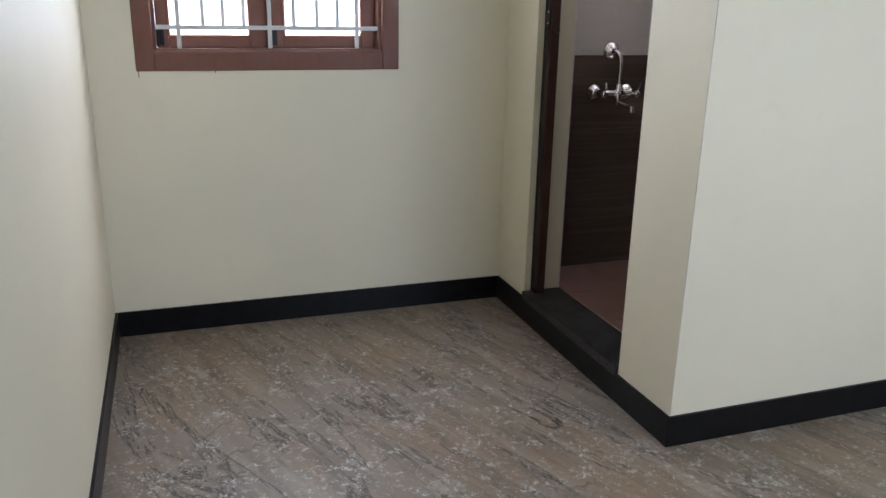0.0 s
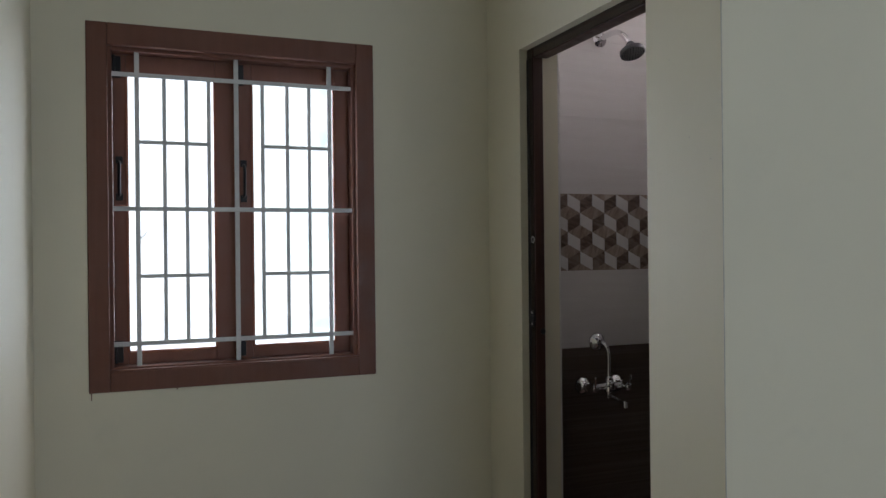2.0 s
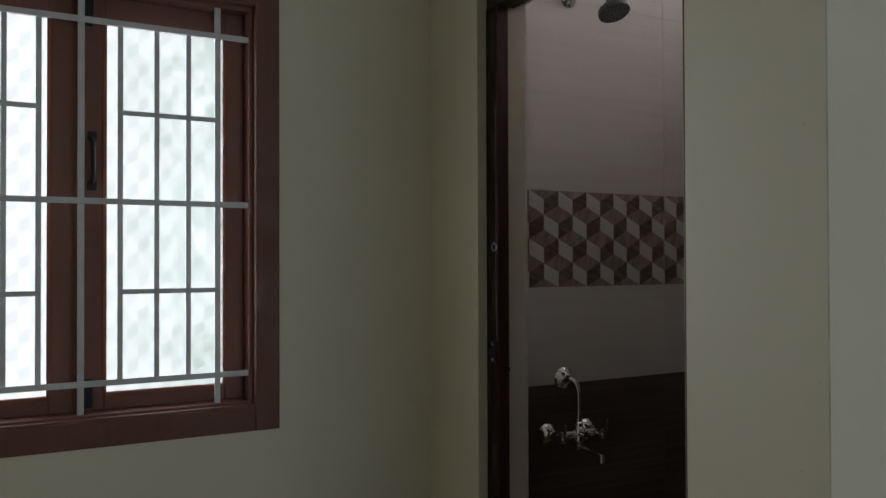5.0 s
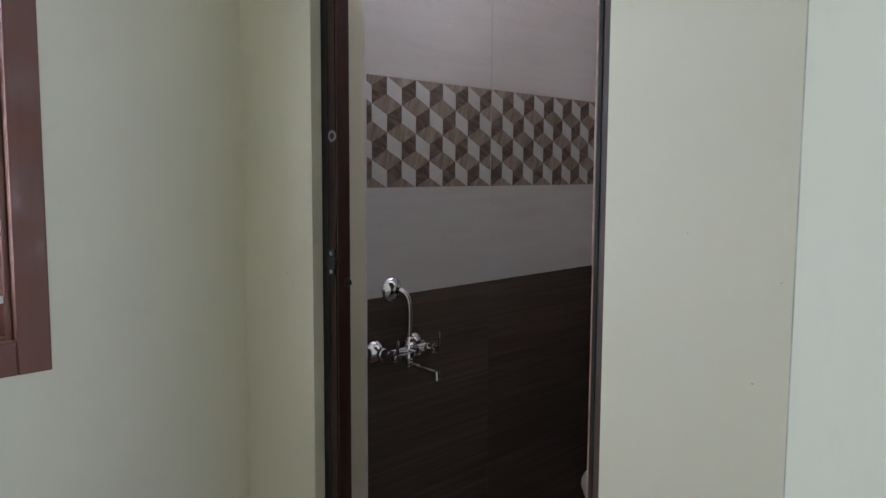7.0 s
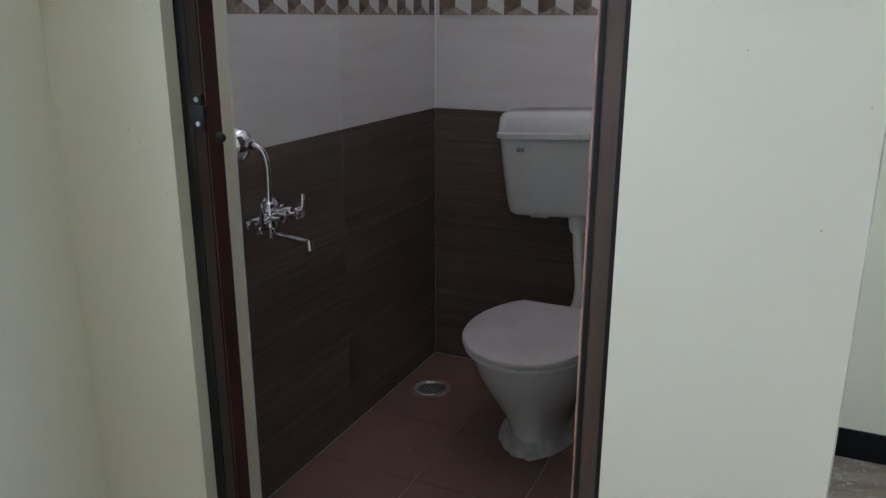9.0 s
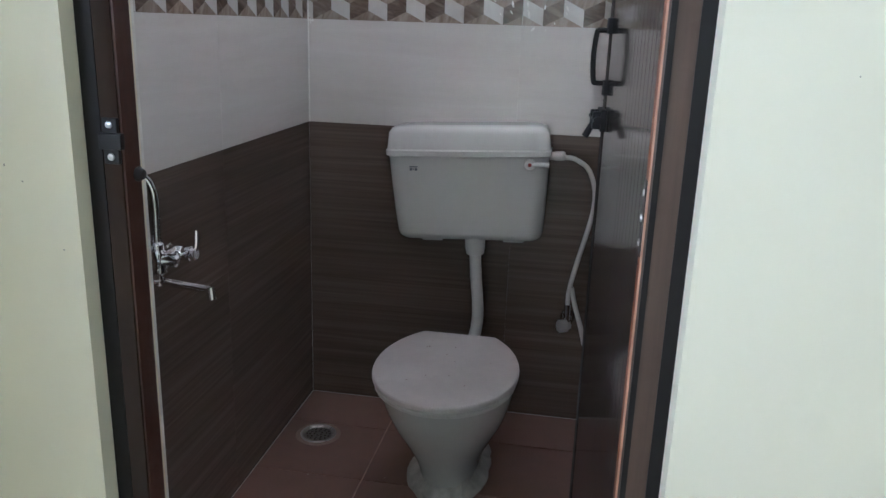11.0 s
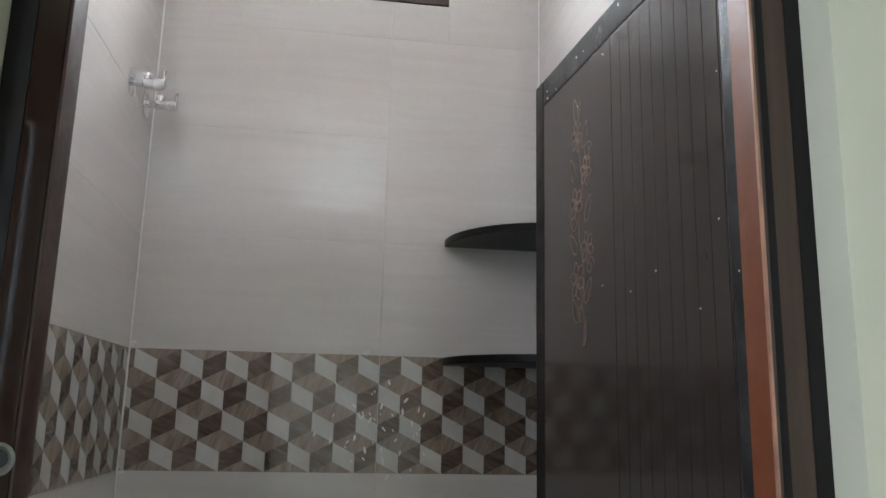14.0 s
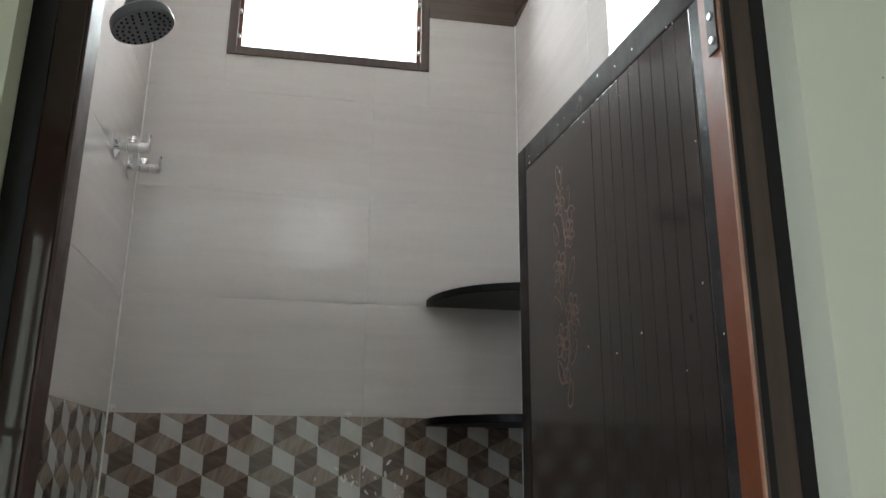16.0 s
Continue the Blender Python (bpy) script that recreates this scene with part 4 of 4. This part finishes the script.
def toilet():
    t = thing("toilet", "white ceramic floor-standing toilet with closed dusty lid", "toilet", pose(0.012, 0, 0))
    bm = B()
    ring_loft(bm, [egg(z, xb, xf, hw) for z, xb, xf, hw in
                   ((0.0, -0.18, -0.540, 0.082), (0.035, -0.185, -0.543, 0.083), (0.07, -0.19, -0.556, 0.090), (0.11, -0.195, -0.578, 0.104), (0.16, -0.20, -0.612, 0.127), (0.21, -0.205, -0.648, 0.149),
                    (0.26, -0.21, -0.680, 0.163), (0.30, -0.215, -0.70, 0.171), (0.322, -0.22, -0.708, 0.174), (0.329, -0.225, -0.698, 0.165))])
    part("bowl", bm, PORC, t)
    bm = B()
    ring_loft(bm, [egg(z, -0.27 + i, -0.728 + i, 0.178 - i, cy=-0.529) for z, i in ((0.3285, 0.016), (0.332, 0.002), (0.334, 0.0), (0.341, 0.0), (0.3435, 0.003), (0.345, 0.022), (0.347, 0.024))])
    part("seat", bm, WPLAST, t)
    bm = B()
    ring_loft(bm, [egg(z, -0.245, -0.738 + i, 0.184 - i * 0.6, flat=0.046, cy=-0.529) for z, i in ((0.3465, 0.032), (0.3505, 0.028), (0.3515, 0.003), (0.353, 0.0), (0.361, 0.0), (0.3645, 0.003), (0.366, 0.010), (0.3665, 0.03))])
    part("lid", bm, SEATP, t, "dusty white plastic lid")
    bm = B()
    dr = random.Random(13)
    for k in range(14):
        x, y, q = dr.uniform(-0.66, -0.34), dr.uniform(-0.64, -0.42), dr.uniform(0.0008, 0.0022)
        for v in bmesh.ops.create_icosphere(bm, subdivisions=1, radius=q)["verts"]:
            v.co = Vector((x + v.co.x * 1.3, y + v.co.y, 0.3668 + v.co.z * 0.25))
    tagged(part("dirt_specks", bm, DIRT, t, "small dried dirt specks"), kind="stuff")
    for yy in (-0.47, -0.59):
        bm = B()
        cyl(bm, (-0.274, yy - 0.014, 0.339), (-0.274, yy + 0.014, 0.339), 0.010)
        part("lid_hinge", bm, WPLAST, t)
    bm = B()
    r = random.Random(4)
    rings = []
    base = egg(0, -0.165, -0.556, 0.100)
    for z, s in ((0.0005, 1.12), (0.016, 1.06), (0.034, 0.88)):
        rings.append([Vector((-0.38 + (p.x + 0.38) * s * r.uniform(0.96, 1.05), -0.53 + (p.y + 0.53) * s * r.uniform(0.95, 1.06), z * r.uniform(0.7, 1.3))) for p in base])
    ring_loft(bm, rings)
    part("cement_bedding", bm, CEMENT, t, "rough white cement round the foot")
    bm = B()
    lathe(bm, [(0.030, 0), (0.034, 0.004), (0.034, 0.03), (0.027, 0.036)], axis((-0.235, -0.530, 0.275), (1, 0, 0)), 18)
    part("pipe_seal", bm, WPLAST, t)
    return t


toilet()


def hose_set():
    v = thing("angle_valve_hose", "white flexible water hose on a chrome angle valve", "hose")
    bm = B()
    tube(bm, [(-0.065, -0.778, 0.845), (-0.065, -0.808, 0.842), (-0.065, -0.848, 0.815), (-0.062, -0.870, 0.755), (-0.06, -0.870, 0.69), (-0.056, -0.852, 0.60), (-0.05, -0.834, 0.52), (-0.046, -0.820, 0.44), (-0.045, -0.820, 0.395)], 0.0070, 12)
    part("hose", bm, WPLAST, v)
    bm = B()
    tube(bm, [(-0.05, -0.828, 0.455), (-0.05, -0.838, 0.41), (-0.05, -0.862, 0.335), (-0.05, -0.880, 0.272)], lambda u: 0.0065 + 0.0015 * u, 12)
    part("hose_tail", bm, WPLAST, v)
    bm = B()
    lathe(bm, [(0.024, 0), (0.023, 0.004), (0.014, 0.012), (0.011, 0.013), (0.011, 0.045)], axis((-0.0005, -0.822, 0.345), (-1, 0, 0)), 20)
    cyl(bm, (-0.045, -0.821, 0.335), (-0.045, -0.820, 0.40), 0.0105)
    part("valve_body", bm, CHROME, v)
    bm = B()
    lathe(bm, [(0.010, 0), (0.011, 0.006), (0.019, 0.012), (0.020, 0.034), (0.015, 0.040), (0.004, 0.041)], axis((-0.050, -0.832, 0.335), (-0.35, 1, -0.05)), 14)
    part("valve_handle", bm, SATIN, v)
    return v


hose_set()


# ---- chrome fittings ----
def flange(bm, p, d, r=0.034, t=0.03):
    lathe(bm, [(r, 0), (r, 0.003), (r * 0.86, t * 0.5), (r * 0.45, t * 0.9), (r * 0.36, t)], axis(p, d), 22)


def mixer():
    t = thing("wall_mixer_tap", "chrome wall mixer tap with bent riser pipe", "tap")
    out = (0, -1, 0)
    cx, zc, yb = -1.008, 0.752, -0.053
    for x in (cx - 0.085, cx + 0.065):
        bm = B()
        flange(bm, (x, -0.0005, zc), out, 0.036, 0.026)
        part("wall_flange", bm, CHROME, t)
        bm = B()
        lathe(bm, [(0.013, 0), (0.013, 0.012), (0.0165, 0.014), (0.0165, 0.024), (0.0145, 0.026), (0.0145, 0.05), (0.012, 0.056)], axis((x, -0.018, zc), out), 18)
        part("union", bm, CHROME, t)
        bm = B()
        lathe(bm, [(0.0145, 0), (0.0155, 0.004), (0.0145, 0.015), (0.008, 0.018)], axis((x, -0.073, zc), out), 18)
        s = -0.004 if x < cx else 0.006
        lathe(bm, [(0.0125, 0), (0.0125, 0.014), (0.010, 0.016)], axis((x, -0.084, zc), out), 16)
        tube(bm, [(x, -0.094, zc + 0.002), (x + s * 0.4, -0.098, zc + 0.018), (x + s * 0.6, -0.099, zc + 0.034), (x + s * 0.8, -0.098, zc + 0.046)], lambda u: 0.0056 - 0.0012 * u, 10)
        part("lever_handle", bm, CHROME, t)
    bm = B()
    cyl(bm, (cx - 0.085, yb, zc), (cx + 0.065, yb, zc), 0.0145, seg=18)
    lathe(bm, [(0.015, 0), (0.0185, 0.004), (0.0185, 0.042), (0.014, 0.048), (0.014, 0.058), (0.010, 0.062)], axis((cx, yb, zc - 0.024), (0, 0, 1)), 18)
    lathe(bm, [(0.011, 0), (0.013, 0.004), (0.012, 0.028), (0.006, 0.031)], axis((cx, yb - 0.012, zc + 0.004), out), 16)
    part("body", bm, CHROME, t)
    bm = B()
    tube(bm, [(cx, yb, zc + 0.03), (cx, yb - 0.002, zc + 0.09), (cx - 0.002, yb - 0.002, zc + 0.128), (cx - 0.006, yb + 0.004, zc + 0.152), (cx - 0.012, yb + 0.018, zc + 0.165), (cx - 0.019, yb + 0.037, zc + 0.167)], 0.0085, 14)
    part("riser_pipe", bm, CHROME, t)
    bm = B()
    flange(bm, (cx - 0.019, -0.0005, zc + 0.167), out, 0.037, 0.022)
    lathe(bm, [(0.012, 0), (0.014, 0.002), (0.014, 0.012), (0.010, 0.014)], axis((cx - 0.019, -0.020, zc + 0.167), out), 8)
    part("riser_flange", bm, CHROME, t)
    bm = B()
    cyl(bm, (cx, yb, zc - 0.02), (cx, yb, zc - 0.046), 0.0115, 0.0105)
    tube(bm, [(cx, yb, zc - 0.038), (cx + 0.001, yb - 0.04, zc - 0.042), (cx + 0.003, yb - 0.08, zc - 0.046), (cx + 0.004, yb - 0.100, zc - 0.048)], lambda u: 0.0085 - 0.0015 * u, 12)
    cyl(bm, (cx + 0.004, yb - 0.102, zc - 0.042), (cx + 0.004, yb - 0.104, zc - 0.066), 0.0085, 0.0095)
    part("spout", bm, CHROME, t)
    return t


mixer()


def valve(x, z, lab):
    v = thing("angle_valve", lab, "valve", group="geyser valves")
    bm = B()
    flange(bm, (x, -0.0005, z), (0, -1, 0), 0.034, 0.009)
    part("wall_flange", bm, CHROME, v)
    bm = B()
    lathe(bm, [(0.010, 0), (0.010, 0.022), (0.0125, 0.024), (0.0125, 0.052), (0.009, 0.055)], axis((x, -0.006, z), (0, -1, 0)), 16)
    cyl(bm, (x, -0.036, z), (x, -0.036, z + 0.020), 0.0085)
    cyl(bm, (x, -0.036, z + 0.016), (x, -0.036, z + 0.024), 0.011)
    part("body", bm, CHROME, v)
    bm = B()
    lathe(bm, [(0.013, 0), (0.014, 0.003), (0.013, 0.024), (0.006, 0.027)], axis((x, -0.054, z), (0, -1, 0)), 16)
    tube(bm, [(x, -0.070, z), (x, -0.075, z + 0.016), (x, -0.076, z + 0.034)], lambda u: 0.005 - 0.001 * u, 10)
    part("lever_handle", bm, CHROME, v)


valve(-0.238, 2.112, "chrome angle valve with lever on the tiled wall, nearer the shower")
valve(-0.088, 2.116, "chrome angle valve with lever on the tiled wall, beside the corner")


def shower():
    s = thing("shower_head", "round dark grey shower head on a bent chrome arm", "shower")
    bm = B()
    flange(bm, (-1.0, -0.0005, 2.108), (0, -1, 0), 0.030, 0.012)
    part("wall_flange", bm, CHROME, s)
    bm = B()
    tube(bm, [(-1.0, -0.006, 2.108), (-1.0, -0.07, 2.112), (-0.999, -0.125, 2.106), (-0.996, -0.165, 2.080), (-0.993, -0.190, 2.050)], 0.0105, 14)
    part("arm", bm, CHROME, s)
    d = Vector((0, -0.42, -1)).normalized()
    c = Vector((-0.992, -0.200, 2.030))
    bm = B()
    lathe(bm, [(0.011, -0.022), (0.016, -0.016), (0.017, -0.006), (0.024, 0.0), (0.038, 0.006), (0.0455, 0.012), (0.0470, 0.022), (0.0460, 0.027), (0.0450, 0.0275)], axis(c, d), 36)
    part("head", bm, GREYP, s)
    bm = B()
    lathe(bm, [(0.0450, 0.0), (0.0445, 0.0012), (0.001, 0.0016)], axis(c + d * 0.027, d), 32)
    face = part("spray_face", bm, plain("pale_grey_spray_face", (0.27, 0.28, 0.29), 0.4), s)
    bm = B()
    m = axis(c + d * 0.028, d)
    for rad, n in ((0.012, 6), (0.022, 12), (0.031, 18), (0.039, 24)):
        for k in range(n):
            a = 2 * math.pi * k / n
            p = m @ Vector((rad * math.cos(a), rad * math.sin(a), 0))
            lathe(bm, [(0.0021, -0.001), (0.0019, 0.0022), (0.0008, 0.0026)], axis(p, d), 6)
    tagged(part("nozzles", bm, BLACKP, face), kind="stuff")
    return s


shower()


# ---- floor drain ----
def drain():
    d = thing("floor_drain", "round steel floor drain set in dusty cement", "drain")
    c = (-0.277, -0.112, -0.0008)
    bm = B()
    lathe(bm, [(0.068, 0), (0.066, 0.002), (0.05, 0.0024), (0.047, 0.0005)], axis(c, (0, 0, 1)), 32)
    part("surround", bm, DIRT, d, "dirty cement ring")
    bm = B()
    lathe(bm, [(0.053, 0.0), (0.0535, 0.004), (0.051, 0.0065), (0.046, 0.0058), (0.041, 0.001), (0.036, 0.0018), (0.02, 0.0036), (0.001, 0.0042)], axis(c, (0, 0, 1)), 32)
    g = part("grate", bm, STEEL, d)
    bm = B()
    for rad, n in ((0.012, 6), (0.024, 10), (0.034, 14)):
        for k in range(n):
            a = 2 * math.pi * k / n
            lathe(bm, [(0.0032, 0), (0.0030, 0.0006)], axis((c[0] + rad * math.cos(a), c[1] + rad * math.sin(a), c[2] + (0.0040 if rad < 0.02 else 0.0031 if rad < 0.03 else 0.0021)), (0, 0, 1)), 8)
    part("holes", bm, BLACKP, g)


drain()

# ---- crumbs of plaster on the bathroom floor ----
bm = B()
rr = random.Random(7)
for k in range(16):
    x, y = rr.uniform(-1.25, -0.35), rr.uniform(-0.86, -0.05)
    s = rr.uniform(0.0010, 0.0024)
    v = bmesh.ops.create_icosphere(bm, subdivisions=1, radius=s, matrix=Matrix.Translation((x, y, s * 0.4)))["verts"]
    for q in v:
        q.co += Vector((rr.uniform(-1, 1), rr.uniform(-1, 1), 0)) * s * 0.4
tagged(part("plaster_crumbs", bm, CEMENT, smooth=0), "white plaster crumbs scattered on the tile floor", "debris", kind="stuff")

# ---- dried plaster splashes on the cube-print tiles, their glints put in as white ----
bm = B()
rr = random.Random(11)
for k in range(46):
    y, z = rr.gauss(-0.655, 0.055), min(1.49, max(1.19, rr.gauss(1.30, 0.07)))
    s = rr.uniform(0.0022, 0.0058)
    v = bmesh.ops.create_icosphere(bm, subdivisions=2, radius=s)["verts"]
    tilt = rr.uniform(-0.9, 0.9)
    for q in v:
        u, w = q.co.y * 0.6, q.co.z * 1.7
        q.co = Vector((-0.0003 + q.co.x * 0.22, y + u * math.cos(tilt) - w * math.sin(tilt), z + u * math.sin(tilt) + w * math.cos(tilt)))
tagged(part("plaster_splashes", bm, WHITEG), "small white plaster splashes dried on the wall tiles", "debris", kind="stuff")

# ---- tile spacers left in the joints ----
def spacer(y, z):
    sp = part("tile_spacer", boxes((-0.0030, 0.0008, y - 0.010, y + 0.010, z - 0.0011, z + 0.0011), (-0.0030, 0.0008, y - 0.0011, y + 0.0011, z - 0.008, z + 0.008),
                                   (-0.0036, 0.0008, y - 0.0075, y - 0.0035, z + 0.001, z + 0.006), (-0.0036, 0.0008, y + 0.0035, y + 0.0075, z + 0.001, z + 0.006), bev=0.0004), SPACER)
    tagged(sp, "tiny white plastic tile spacer stuck in the wall joint", "spacer", group="tile spacers")


for y, z in ((-0.596, 1.5045), (-0.009, 1.512), (-0.009, 1.195)):
    spacer(y, z)

# ---- small marks on the painted walls ----
part("corner_line", boxes((DOORX - 0.0006, DOORX + 0.0012, CORNY - 0.0006, CORNY + 0.0012, FLOOR + 0.1, CEIL)), CORNERLINE, wall_door, "thin darker line on the corner", smooth=0)
bm = B()
rr = random.Random(19)
for k in range(11):
    y, z = (rr.uniform(CORNY + 0.01, DY1 - 0.01), rr.uniform(0.5, 2.1)) if k < 7 else (rr.uniform(DY0 + 0.02, 0.0), rr.uniform(0.8, 2.0))
    s = rr.uniform(0.0010, 0.0019)
    for q in bmesh.ops.create_icosphere(bm, subdivisions=1, radius=s)["verts"]:
        q.co = Vector((DOORX + q.co.x * 0.15, y + q.co.y * rr.uniform(0.5, 1.2), z + q.co.z * rr.uniform(0.7, 1.5)))
ch = part("paint_chips", bm, CHIP, wall_door, "small chips in the paint")
tagged(ch, kind="stuff")

# ---- tiles, last ----
tile_wall(wall_tap, pose(-1.311, 0, 0), 1.311, 0.111, start=1.311 - 0.930, cell=0.1108)
tile_wall(wall_toilet, pose(0, 0, 0, 0, 0, -90), -BATHY, 0.632, (-VY0, -VY1, VZ0, VZ1), start=0.016, cell=0.1122)
tile_wall(wall_side, pose(0, BATHY, 0, 0, 0, 180), 1.311, 0.6)
tile_wall(wall_inner, pose(DOORXI, BATHY, 0, 0, 0, 90), -BATHY, 0.462, (DY1 - BATHY, DY0 - BATHY, -0.1, DTOP))

floor_meshes = {}
fx = [-1.311, -1.085, -0.785, -0.485, -0.205, 0.0]
fy = [BATHY, -0.90, -0.605, -0.305, 0.0]
for xa, xb in zip(fx, fx[1:]):
    for ya, yb in zip(fy, fy[1:]):
        key = (round(xb - xa, 3), round(yb - ya, 3))
        if key not in floor_meshes:
            bm = boxes((0.002, xb - xa - 0.002, 0.002, yb - ya - 0.002, -0.0075, 0.0), bev=0.001)
            me = bpy.data.meshes.new("floor_tile")
            bm.to_mesh(me)
            bm.free()
            me.materials.append(BFLOOR)
            floor_meshes[key] = me
        ob = new("floor_tile", floor_meshes[key])
        ob.parent = bath_slab
        ob.matrix_world = Matrix.Translation((xa, ya, 0))
